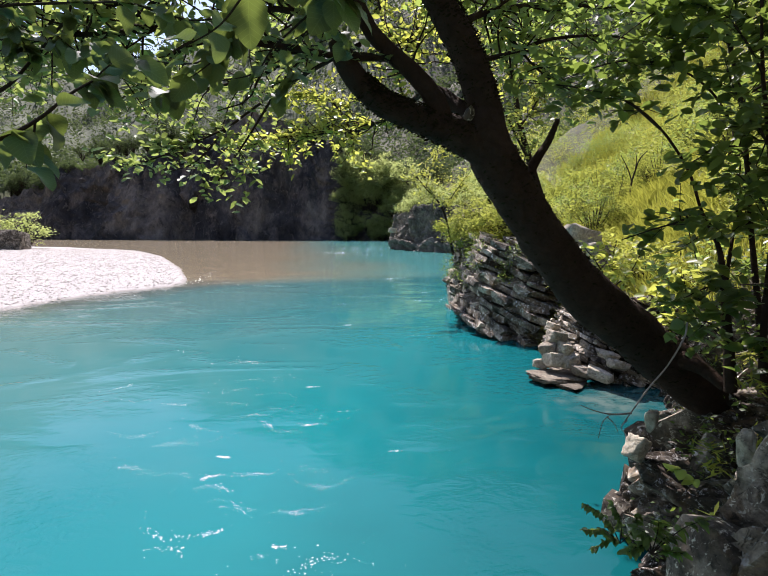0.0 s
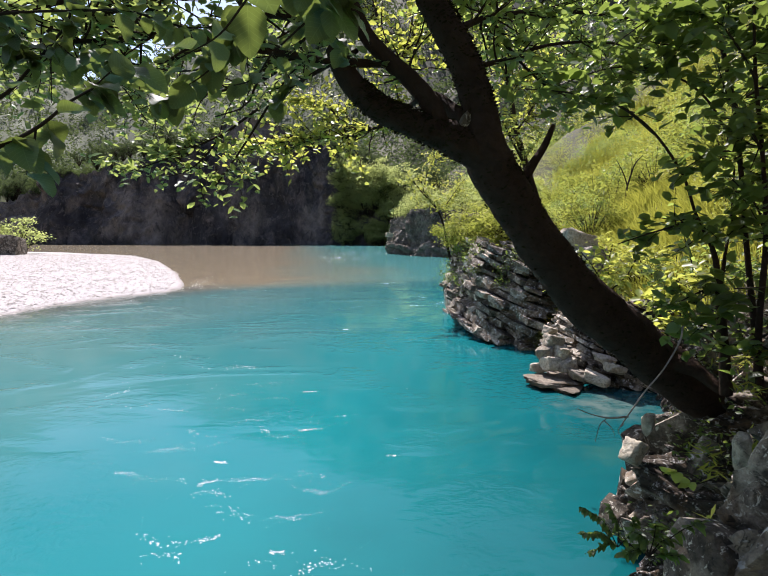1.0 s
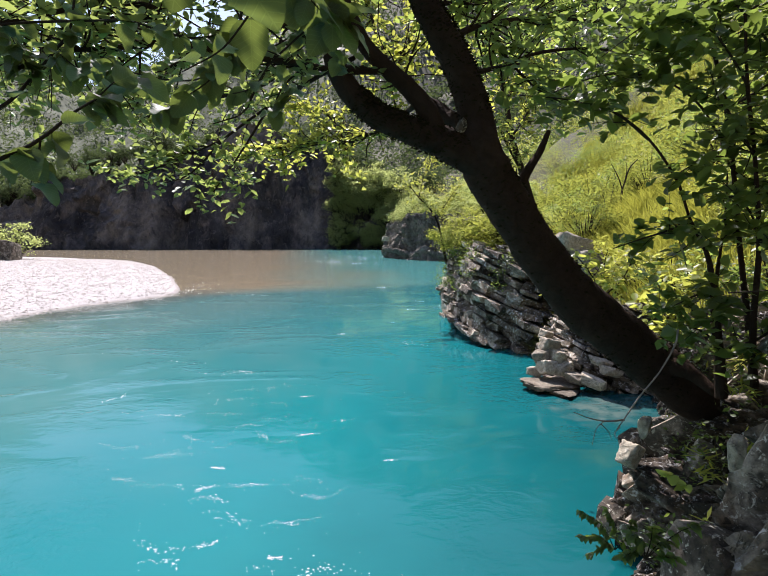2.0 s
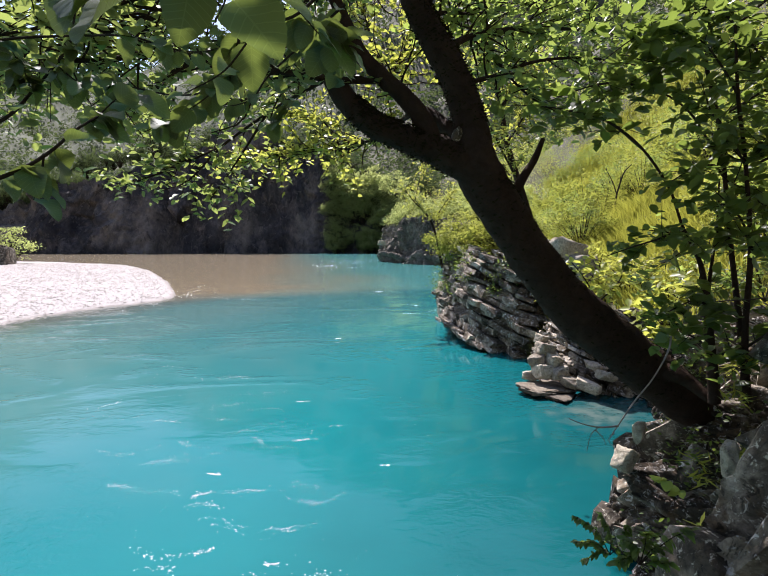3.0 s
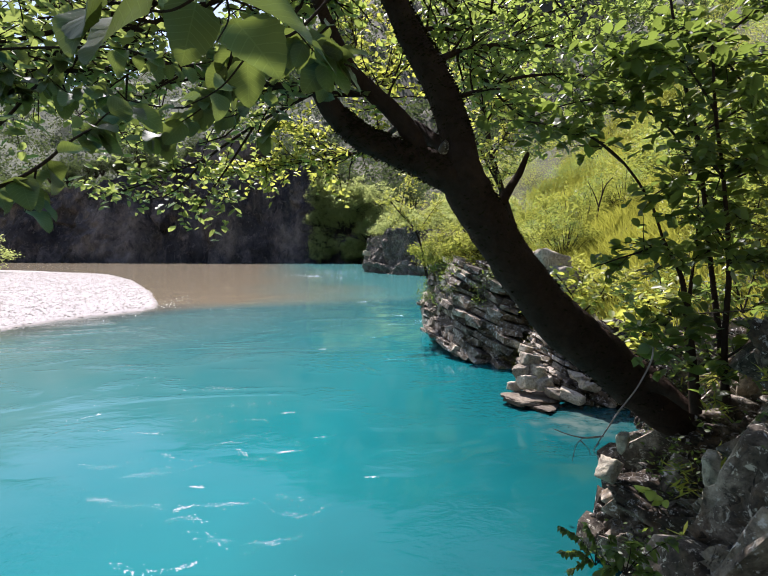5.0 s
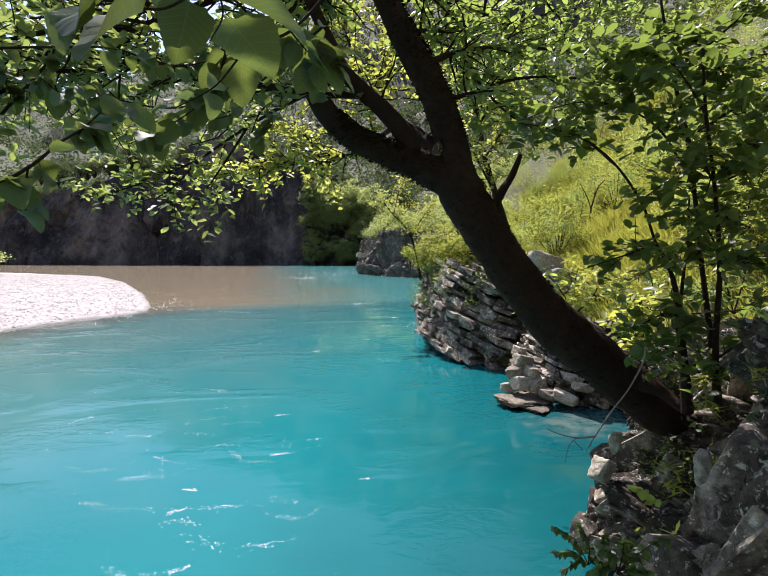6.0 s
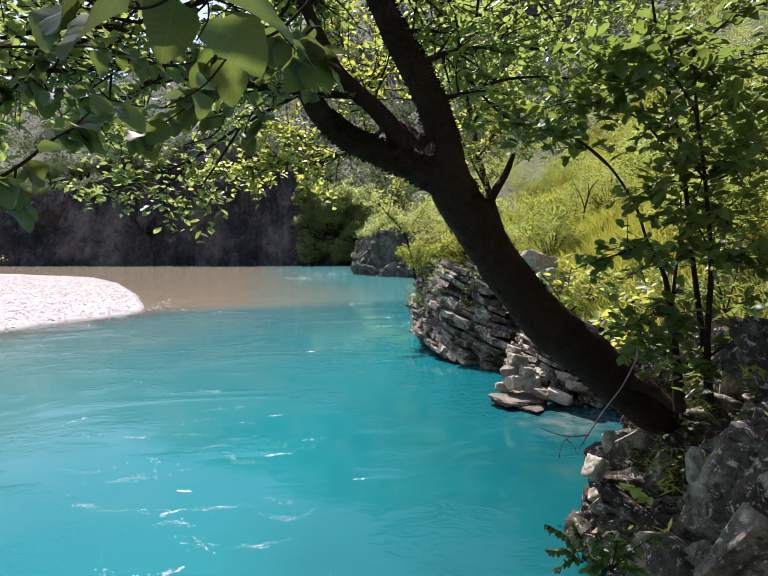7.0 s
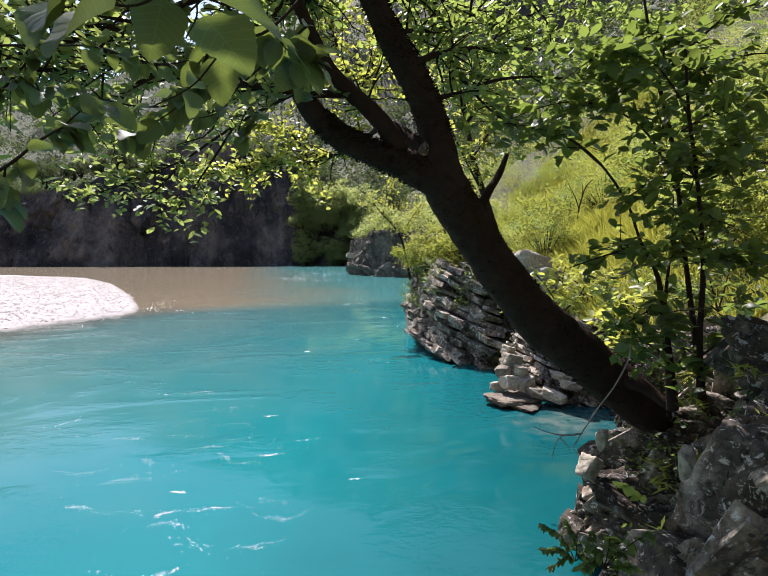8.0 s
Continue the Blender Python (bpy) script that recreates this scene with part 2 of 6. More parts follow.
M_BARK = bark_mat("dark_bark", (0.014, 0.009, 0.007), (0.072, 0.046, 0.034))
M_TWIG = bark_mat("twig_bark", (0.018, 0.014, 0.011), (0.06, 0.048, 0.038), 3.0)
# broad, sun, mid and shade leaves: light and shade put into the colour
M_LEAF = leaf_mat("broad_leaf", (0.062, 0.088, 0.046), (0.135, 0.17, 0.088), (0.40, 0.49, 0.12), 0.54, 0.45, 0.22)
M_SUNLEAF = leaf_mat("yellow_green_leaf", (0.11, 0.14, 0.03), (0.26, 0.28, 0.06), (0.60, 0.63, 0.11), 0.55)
M_MIDLEAF = leaf_mat("mid_green_leaf", (0.05, 0.085, 0.026), (0.12, 0.17, 0.05), (0.42, 0.54, 0.11), 0.52)
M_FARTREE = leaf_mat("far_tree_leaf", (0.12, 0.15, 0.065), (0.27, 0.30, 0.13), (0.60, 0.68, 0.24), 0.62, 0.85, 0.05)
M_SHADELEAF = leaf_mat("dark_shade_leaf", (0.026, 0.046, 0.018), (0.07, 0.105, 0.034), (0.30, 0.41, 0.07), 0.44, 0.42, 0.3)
M_NEARLEAF = veined_leaf_mat("broad_near_leaf", (0.042, 0.064, 0.032), (0.088, 0.118, 0.055), (0.20, 0.265, 0.05), 0.36)
M_SHRUB = leaf_mat("shrub_leaf", (0.055, 0.075, 0.018), (0.17, 0.185, 0.04), (0.46, 0.50, 0.085), 0.54, 0.8, 0.08)
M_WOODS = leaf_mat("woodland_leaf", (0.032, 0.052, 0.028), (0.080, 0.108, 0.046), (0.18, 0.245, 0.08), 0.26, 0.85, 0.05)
M_PALE = rock_mat("pale_block_limestone", [(0.26, 0.225, 0.18), (0.39, 0.35, 0.29), (0.50, 0.46, 0.39)], 2.0, (0.33, 0.25, 0.17), 0.3)
M_LICHEN = rock_mat("lichened_limestone", [(0.025, 0.021, 0.017), (0.11, 0.094, 0.078), (0.46, 0.41, 0.35)], 3.0, (0.13, 0.095, 0.06), 0.85)
M_DEADWOOD = bark_mat("grey_dead_wood", (0.16, 0.14, 0.12), (0.34, 0.31, 0.28), 4.0)
M_POINT = rock_mat("weathered_point_rock", [(0.07, 0.065, 0.058), (0.20, 0.185, 0.165), (0.40, 0.37, 0.33)], 0.7, (0.18, 0.14, 0.10), 0.5)
M_NEARROCK = rock_mat("mottled_near_rock", [(0.024, 0.020, 0.017), (0.105, 0.090, 0.074), (0.46, 0.415, 0.36)], 3.2, (0.16, 0.112, 0.068), 0.9)
M_MOSS = bark_mat("mossy_bark", (0.05, 0.04, 0.012), (0.14, 0.12, 0.035), 2.0)
M_FUZZ = bark_mat("dark_moss", (0.010, 0.008, 0.004), (0.035, 0.029, 0.012), 2.0)
M_WET = rock_mat("wet_brown_slab", [(0.09, 0.075, 0.06), (0.15, 0.13, 0.105), (0.24, 0.21, 0.17)], 2.0, (0.12, 0.09, 0.06), 0.3)
M_GRAVEL = rock_mat("pale_gravel", [(0.34, 0.32, 0.315), (0.50, 0.475, 0.465), (0.66, 0.63, 0.62)], 1.2, (0.46, 0.41, 0.36), 0.3)
M_GRASS = leaf_mat("dry_grass_blade", (0.16, 0.185, 0.03), (0.34, 0.33, 0.065), (0.58, 0.58, 0.09), 0.45, 0.7, 0.15)


# ---- mesh tools ----
def hash01(ix, iy, iz, seed=0):
    h = (ix * 374761393 + iy * 668265263 + iz * 1442695041 + seed * 974711) & 0xFFFFFFFF
    h = ((h ^ (h >> 13)) * 1274126177) & 0xFFFFFFFF
    h = ((h ^ (h >> 16)) * 2246822519) & 0xFFFFFFFF
    return (h ^ (h >> 15)) / 4294967296.0


def vnoise(p, seed=0):
    """Smooth value noise of points (n, 3), -1 to 1."""
    i = np.floor(p).astype(np.int64)
    f = p - i
    f = f * f * (3 - 2 * f)
    out = 0
    for dx in (0, 1):
        for dy in (0, 1):
            for dz in (0, 1):
                w = (f[:, 0] if dx else 1 - f[:, 0]) * (f[:, 1] if dy else 1 - f[:, 1]) * (f[:, 2] if dz else 1 - f[:, 2])
                out = out + w * hash01(i[:, 0] + dx, i[:, 1] + dy, i[:, 2] + dz, seed)
    return out * 2 - 1


def fbm(p, octaves=4, seed=0):
    s, a, tot = 0, 1.0, 0
    for k in range(octaves):
        s, tot, a = s + a * vnoise(p * 2 ** k, seed + k), tot + a, a * 0.5
    return s / tot


def cells(p, seed=0):
    """Worley cells of points (n, 3): distance to the nearest seed, to the edge, a random number per cell, and a tilted facet in each."""
    i = np.floor(p).astype(np.int64)
    d1 = np.full(len(p), 9.0)
    d2 = np.full(len(p), 9.0)
    rid, facet = np.zeros(len(p)), np.zeros(len(p))
    for dx in (-1, 0, 1):
        for dy in (-1, 0, 1):
            for dz in (-1, 0, 1):
                cx, cy, cz = i[:, 0] + dx, i[:, 1] + dy, i[:, 2] + dz
                q = np.stack([cx + hash01(cx, cy, cz, seed), cy + hash01(cx, cy, cz, seed + 1), cz + hash01(cx, cy, cz, seed + 2)], 1)
                d = np.linalg.norm(p - q, axis=1)
                r = hash01(cx, cy, cz, seed + 3)
                near = d < d1
                d2 = np.where(near, d1, np.minimum(d2, d))
                rid = np.where(near, r, rid)
                tilt = (p[:, 0] - q[:, 0]) * (hash01(cx, cy, cz, seed + 5) - 0.5) + (p[:, 1] - q[:, 1]) * (hash01(cx, cy, cz, seed + 6) - 0.5) + (p[:, 2] - q[:, 2]) * (hash01(cx, cy, cz, seed + 7) - 0.5)
                facet = np.where(near, tilt, facet)
                d1 = np.where(near, d, d1)
    return d1, d2 - d1, rid, facet * 2


def mesh_of(name, verts, faces, material, smooth=False):
    me = bpy.data.meshes.new(name)
    verts, faces = np.asarray(verts, np.float32), np.asarray(faces, np.int32)
    k = faces.shape[1]
    me.vertices.add(len(verts))
    me.vertices.foreach_set("co", verts.ravel())
    me.loops.add(faces.size)
    me.loops.foreach_set("vertex_index", faces.ravel())
    me.polygons.add(len(faces))
    me.polygons.foreach_set("loop_start", np.arange(0, faces.size, k, dtype=np.int32))
    if smooth:
        me.polygons.foreach_set("use_smooth", np.ones(len(faces), bool))
    me.update(calc_edges=True)
    me.validate()
    me.materials.append(material)
    return me


def put(name, me, parent=None, label="", at=None):
    ob = new(name, me)
    if parent:
        ob.parent = parent
    if at is not None:
        ob.matrix_basis = at
    return tagged(ob, label)


def thing(name, base, label, category, group="", kind=""):
    ob = new(name)
    ob.location = base
    return tagged(ob, label, category, group, kind)


def grid_faces(nu, nv):
    a = (np.arange(nu - 1)[:, None] * nv + np.arange(nv - 1)[None, :]).ravel()
    return np.stack([a, a + nv, a + nv + 1, a + 1], 1)


class Wood:
    """Collects tapered tubes for one mesh."""

    def __init__(self):
        self.v, self.f, self.n = [], [], 0

    def tube(self, pts, radii, sides=8, knobs=0.0, seed=0, steps=4):
        pts, radii = smooth_line(pts, radii, steps)
        t = np.gradient(pts, axis=0)
        t /= np.linalg.norm(t, axis=1)[:, None] + 1e-9
        up = np.array([0.3, 0.2, 0.93])
        a = np.cross(t, up)
        a /= np.linalg.norm(a, axis=1)[:, None] + 1e-9
        b = np.cross(t, a)
        ang = np.linspace(0, 2 * np.pi, sides, endpoint=False)
        ring = a[:, None, :] * np.cos(ang)[None, :, None] + b[:, None, :] * np.sin(ang)[None, :, None]
        r = radii[:, None, None]
        v = pts[:, None, :] + ring * r
        if knobs:
            q = v.reshape(-1, 3)
            k = (fbm(q * 3.0, 3, seed) * 0.6 + fbm(q * 11.0, 2, seed + 9) * 0.35).reshape(v.shape[:2])
            v = v + ring * r * knobs * k[:, :, None]
        n = len(pts)
        i = np.arange(n - 1)[:, None] * sides
        j = np.arange(sides)[None, :]
        j2 = (j + 1) % sides
        f = np.stack([i + j, i + j2, i + sides + j2, i + sides + j], 2).reshape(-1, 4)
        tip = np.array([[(n - 1) * sides + s for s in (0, q, q + 1, q + 2 if q + 2 < sides else q + 1)] for q in range(1, sides - 2)])
        end = np.array([[(n - 1) * sides, (n - 1) * sides + q, (n - 1) * sides + q + 1, (n - 1) * sides + q + 1] for q in range(1, 1)]).reshape(-1, 4)
        self.v.append(v.reshape(-1, 3))
        self.f.append(f + self.n)
        # close the end with a pinched ring
        self.v.append((pts[-1] + t[-1] * radii[-1] * 0.5)[None, :].repeat(sides, 0) + ring[-1] * radii[-1] * 0.25)
        m = len(v.reshape(-1, 3)) - sides
        jj = np.arange(sides)
        self.f.append(np.stack([m + jj, m + (jj + 1) % sides, m + sides + (jj + 1) % sides, m + sides + jj], 1) + self.n)
        self.n += len(v.reshape(-1, 3)) + sides
        return pts

    def mesh(self, name, material):
        return mesh_of(name, np.concatenate(self.v), np.concatenate(self.f), material, True)


def smooth_line(pts, radii, steps=4):
    """Catmull-Rom through the points."""
    p = np.asarray(pts, float)
    r = np.interp(np.linspace(0, 1, len(p)), np.linspace(0, 1, len(radii)), radii) if len(radii) != len(p) else np.asarray(radii, float)
    q = np.concatenate([[2 * p[0] - p[1]], p, [2 * p[-1] - p[-2]]])
    out, rr = [], []
    for k in range(len(p) - 1):
        for s in np.linspace(0, 1, steps, endpoint=False):
            a, b, c, d = q[k:k + 4]
            out.append(0.5 * (2 * b + (c - a) * s + (2 * a - 5 * b + 4 * c - d) * s * s + (3 * b - a - 3 * c + d) * s ** 3))
            rr.append(r[k] * (1 - s) + r[k + 1] * s)
    out.append(p[-1])
    rr.append(r[-1])
    return np.array(out), np.array(rr)


def leaf_cloud(centres, size, name, material, rng, tilt=0.8, long=1.35, six=False):
    """One mesh of small folded leaves at the centres, mostly facing up, each turned its own way."""
    n = len(centres)
    yaw = rng.uniform(0, 2 * np.pi, n)
    axis = np.stack([np.cos(yaw), np.sin(yaw), rng.normal(-0.25, 0.45, n)], 1)
    axis /= np.linalg.norm(axis, axis=1)[:, None]
    up = np.stack([rng.normal(0, tilt, n), rng.normal(0, tilt, n), np.ones(n)], 1)
    side = np.cross(axis, up)
    side /= np.linalg.norm(side, axis=1)[:, None] + 1e-9
    nor = np.cross(side, axis)
    s = (size * rng.uniform(0.6, 1.25, n))[:, None]
    c = np.asarray(centres)
    if six:
        # base, two shoulders each side, tip, folded along the rib
        shape = [(-0.5, 0, 0), (-0.25, 0.33, 0.10), (0.15, 0.36, 0.10), (0.58, 0, -0.06), (0.15, -0.36, 0.10), (-0.25, -0.33, 0.10)]
    else:
        shape = [(-0.5, 0, 0), (-0.02, 0.36, 0.08), (0.55, 0, 0), (-0.02, -0.36, 0.08)]
    v = np.stack([c + axis * s * (a * long) + side * s * b + nor * s * h for a, b, h in shape], 1)
    k = len(shape)
    b0 = (np.arange(n) * k)[:, None]
    if six:
        f = np.concatenate([b0 + np.array([[0, 3, 2, 1]]), b0 + np.array([[0, 5, 4, 3]])])
    else:
        f = np.concatenate([b0 + np.array([[0, 2, 1]]), b0 + np.array([[0, 3, 2]])])
    return mesh_of(name, v.reshape(-1, 3), f, material)


# ---- lie of the land ----
SHORE_Y = [-400, -60, -10, 0, 1.6, 3.2, 5.3, 7.1, 8.3, 10.2, 11.5, 11.9, 13.6, 17, 22, 26, 29, 36, 55, 75, 82, 92, 97, 104, 125, 150, 160, 175]
SHORE_X = [-62, -16, -6, -1.7, -0.1, 1.5, 2.75, 3.7, 4.6, 6.0, 6.6, 5.5, 5.1, 4.7, 4.2, 4.4, 6.5, 11, 13, 11.5, 6.5, 2.4, 1.6, 7, 14, 10, 2, -14]
BAR = [(-16.07, 20.28), (-16.24, 22.10), (-15.78, 25.80), (-14.47, 29.03), (-12.92, 31.21), (-12.56, 33.45), (-13.61, 36.74), (-18.00, 46.82), (-27.26, 65.54), (-37.02, 80.98), (-51.88, 92.88), (-65.38, 97.67), (-140, 118), (-160, 40), (-40, 14)]


def poly_distance(x, y, poly):
    """Signed distance to a polygon, positive inside."""
    p = np.stack([x, y], -1)
    d = np.full(x.shape, 1e9)
    inside = np.zeros(x.shape, bool)
    for (ax, ay), (bx, by) in zip(poly, poly[1:] + poly[:1]):
        e = np.array([bx - ax, by - ay])
        w = p - np.array([ax, ay])
        t = np.clip((w @ e) / (e @ e), 0, 1)
        d = np.minimum(d, np.linalg.norm(w - t[..., None] * e, axis=-1))
        hit = ((ay > y) != (by > y)) & (x < (bx - ax) * (y - ay) / (by - ay + 1e-12) + ax)
        inside ^= hit
    return np.where(inside, d, -d)


def height(x, y):
    x, y = np.asarray(x, float), np.asarray(y, float)
    p = np.stack([x, y, x * 0], -1).reshape(-1, 3)
    n1 = fbm(p / 40.0, 4, 3).reshape(x.shape)
    n2 = fbm(p / 5.0, 4, 5).reshape(x.shape)
    r = np.hypot(x, y)
    az = np.degrees(np.arctan2(x, y))
    # right bank: a low rocky step, then a long slope up
    d = x - np.interp(y, SHORE_Y, SHORE_X)
    bank = np.interp(d, [-6, -0.3, 0, 1.6, 3.0, 12, 40, 200, 900], [-2, -1.2, -0.2, 1.7, 2.6, 7.6, 27, 150, 560])
    bank = bank + np.clip(d - 2, 0, 20) * 0.07 * n2 + np.clip(d - 10, 0, 200) * 0.12 * n1
    bank = bank - 1.0 * np.exp(-((y - 4.2) / 1.7) ** 2) * np.clip((5.0 - d) / 2, 0, 1) * np.clip(d * 2, 0, 1)
    bank = np.where(y > 150 + np.clip(d, 0, 60), -2, bank)
    # gravel bar
    b = poly_distance(x, y, BAR)
    bar = np.interp(b, [-8, 0, 0.5, 4, 20, 60], [-1.4, -0.04, 0.12, 0.42, 0.8, 1.2]) + np.clip(b, 0, 6) * 0.02 * n2
    # left bank
    dl = np.interp(y, [-400, 0, 60, 94, 112, 175], [-70, -46, -54, -75, -170, -400]) - x
    left = np.interp(dl, [-4, 0, 3, 60, 400], [-2, 0.3, 3, 32, 200]) + np.clip(dl, 0, 40) * 0.1 * n1
    # mountains beyond the far cliff
    sky_line = np.interp(az, [-180, -90, -50, -40, -36, -32, -29, -26, -23, -20, -15, -8, 0, 20, 60, 120, 180], [0.3, 0.3, 0.42, 0.39, 0.355, 0.28, 0.238, 0.245, 0.275, 0.305, 0.345, 0.40, 0.45, 0.55, 0.6, 0.5, 0.3])
    far = np.maximum(y - np.interp(x, [-330, -190, -116, -18, 24], [226, 206, 191, 180, 166]), r - 420)
    s = np.clip(far / np.interp(az, [-40, -25, -10, 0], [700, 560, 420, 330]), 0, 1)
    hill = np.where(far > 0, 20 + (sky_line * r - 20) * (s * s * (3 - 2 * s)) ** 0.8 + n1 * 20 * np.clip(s * 3, 0, 1), -2)
    return np.maximum.reduce([bank, bar, left, hill, np.full(x.shape, -2.0)])


def ground():
    rr = np.concatenate([np.geomspace(0.04, 60, 190), np.geomspace(61.5, 4500, 150)])
    az = np.concatenate([np.linspace(-50, 55, 260), np.linspace(57, 308, 90)])
    az = np.radians(az)
    x = rr[:, None] * np.sin(az)[None, :]
    y = rr[:, None] * np.cos(az)[None, :]
    z = height(x, y)
    v = np.stack([x, y, z], -1).reshape(-1, 3)
    nr, na = len(rr), len(az)
    i = np.arange(nr - 1)[:, None] * na
    j = np.arange(na)[None, :]
    f = np.stack([i + j, i + (j + 1) % na, i + na + (j + 1) % na, i + na + j], 2).reshape(-1, 4)[:, ::-1]
    c = np.array([[0, 0, height(np.array([0.0]), np.array([0.0]))[0]]])
    ob = put("ground", mesh_of("ground", np.concatenate([v, c]), np.concatenate([f, [[len(v), q, (q + 1) % na, (q + 1) % na] for q in range(0)] or np.zeros((0, 4), int)]), M_SOIL, True))
    return tagged(ob, "pale gravel and grassy slopes of the river valley", "ground", kind="structure")


ground()
wx, wy = np.meshgrid([-420, -60, 0, 20], [-300, 0, 60, 190])
wv = np.stack([wx.T, wy.T, wx.T * 0], -1).reshape(-1, 3)
tagged(put("water", mesh_of("water", wv, grid_faces(4, 4), M_WATER)), "milky turquoise river water with small ripples", "river", kind="structure")


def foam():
    """White flecks in loose streaks on the current, standing for sun glints and some bubbles, one mesh."""
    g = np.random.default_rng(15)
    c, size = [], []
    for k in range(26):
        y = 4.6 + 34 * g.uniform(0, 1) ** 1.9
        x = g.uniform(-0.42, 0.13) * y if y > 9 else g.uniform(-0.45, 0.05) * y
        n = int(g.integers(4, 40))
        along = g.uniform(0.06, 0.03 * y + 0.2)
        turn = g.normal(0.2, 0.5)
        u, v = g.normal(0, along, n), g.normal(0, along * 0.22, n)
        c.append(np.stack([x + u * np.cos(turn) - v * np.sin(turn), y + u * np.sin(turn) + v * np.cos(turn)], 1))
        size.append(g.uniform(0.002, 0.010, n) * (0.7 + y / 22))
    # dense patches of white flecks in place of sun glitter
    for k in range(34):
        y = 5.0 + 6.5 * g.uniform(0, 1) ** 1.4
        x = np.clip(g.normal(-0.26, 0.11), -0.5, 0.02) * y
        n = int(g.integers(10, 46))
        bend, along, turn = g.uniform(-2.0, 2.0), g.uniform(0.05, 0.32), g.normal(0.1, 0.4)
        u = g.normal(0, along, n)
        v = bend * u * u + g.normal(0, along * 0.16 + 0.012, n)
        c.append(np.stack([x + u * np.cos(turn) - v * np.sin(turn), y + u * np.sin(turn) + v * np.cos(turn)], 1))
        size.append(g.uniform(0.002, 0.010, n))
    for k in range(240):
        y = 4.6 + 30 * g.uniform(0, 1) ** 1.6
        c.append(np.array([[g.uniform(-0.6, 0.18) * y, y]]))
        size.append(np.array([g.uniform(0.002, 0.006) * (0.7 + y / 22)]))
    # flecks for sun sparkle at the tip of the bar, and broken water off the rock point
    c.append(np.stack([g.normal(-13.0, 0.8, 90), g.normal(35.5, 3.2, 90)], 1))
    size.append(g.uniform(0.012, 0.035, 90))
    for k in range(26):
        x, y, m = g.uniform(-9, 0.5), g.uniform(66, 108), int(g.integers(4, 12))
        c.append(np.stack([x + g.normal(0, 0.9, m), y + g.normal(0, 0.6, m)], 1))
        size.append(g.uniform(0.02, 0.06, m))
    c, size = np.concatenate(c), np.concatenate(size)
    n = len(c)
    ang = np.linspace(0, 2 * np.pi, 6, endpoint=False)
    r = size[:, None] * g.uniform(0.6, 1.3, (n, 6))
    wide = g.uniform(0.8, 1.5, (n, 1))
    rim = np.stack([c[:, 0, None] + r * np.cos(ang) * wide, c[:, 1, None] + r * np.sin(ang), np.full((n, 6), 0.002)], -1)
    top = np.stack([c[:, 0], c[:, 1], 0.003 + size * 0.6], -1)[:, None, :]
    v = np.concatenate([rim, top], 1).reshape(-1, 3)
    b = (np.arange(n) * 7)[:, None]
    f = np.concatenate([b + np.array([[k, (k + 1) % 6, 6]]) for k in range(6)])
    tagged(put("foam", mesh_of("foam", v, f, M_GLINT, True)), "small white flecks on the river for sun glints and foam", "foam", kind="stuff")


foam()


# ---- rock faces ----
def rock_sheet(foot, crest, nu, nv, bulge=0.0):
    """A face between a foot line and a crest line: points (nu, nv, 3) and outward normals."""
    def along(line):
        p = np.array([(*q, 0.0) if len(q) == 2 else q for q in line], float)
        s = np.concatenate([[0], np.cumsum(np.linalg.norm(np.diff(p[:, :2], axis=0), axis=1))])
        u = np.linspace(0, s[-1], nu)
        return np.stack([np.interp(u, s, p[:, k]) for k in range(3)], 1)
    a, b = along(foot), along(crest)
    v = np.linspace(0, 1, nv)[None, :, None]
    rise = v ** 0.85
    inn = v ** (1 + bulge)
    p = np.empty((nu, nv, 3))
    p[..., :2] = a[:, None, :2] + (b - a)[:, None, :2] * inn
    p[..., 2] = a[:, None, 2] + (b - a)[:, None, 2] * rise[..., 0]
    du = np.gradient(p, axis=0)
    dv = np.gradient(p, axis=1)
    nrm = np.cross(du, dv)
    nrm /= np.linalg.norm(nrm, axis=-1)[..., None] + 1e-9
    return p, nrm


def far_cliff():
    foot = [(-330, 205, -1), (-190, 186, -1), (-116, 176, -1), (-60, 170, -1), (-18, 166, -1), (2, 160, -1), (16, 148, -1), (24, 135, -1)]
    crest = [(-330, 225, 8), (-190, 204, 13), (-130, 190, 17), (-116, 188, 22), (-98, 185, 29), (-62, 180, 33), (-50, 178, 37), (-18, 174, 36), (-8, 173, 27), (6, 172, 19), (24, 158, 15), (34, 140, 12)]
    nu, nv = 420, 70
    p, nrm = rock_sheet(foot, crest, nu, nv)
    q = p.reshape(-1, 3)
    flute = fbm(q * np.array([0.09, 0.09, 0.015]), 4, 21) * 6.5 + np.abs(fbm(q * np.array([0.25, 0.25, 0.06]), 3, 31)) * -3.0
    slab = (cells(q * np.array([0.10, 0.10, 0.03]), 41)[2] - 0.5) * 5.0 + fbm(q * 0.6, 3, 51) * 0.7
    q = q + nrm.reshape(-1, 3) * (flute + slab)[:, None]
    q[:, 2] += np.clip((q[:, 2] - 4) / 20, 0, 1.2) * (fbm(q * np.array([0.06, 0.02, 0.0]), 4, 57) * 9 + (cells(q * np.array([0.12, 0.0, 0.0]), 58)[2] - 0.5) * 3)
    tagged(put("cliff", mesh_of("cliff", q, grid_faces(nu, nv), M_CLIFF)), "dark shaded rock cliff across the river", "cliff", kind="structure")


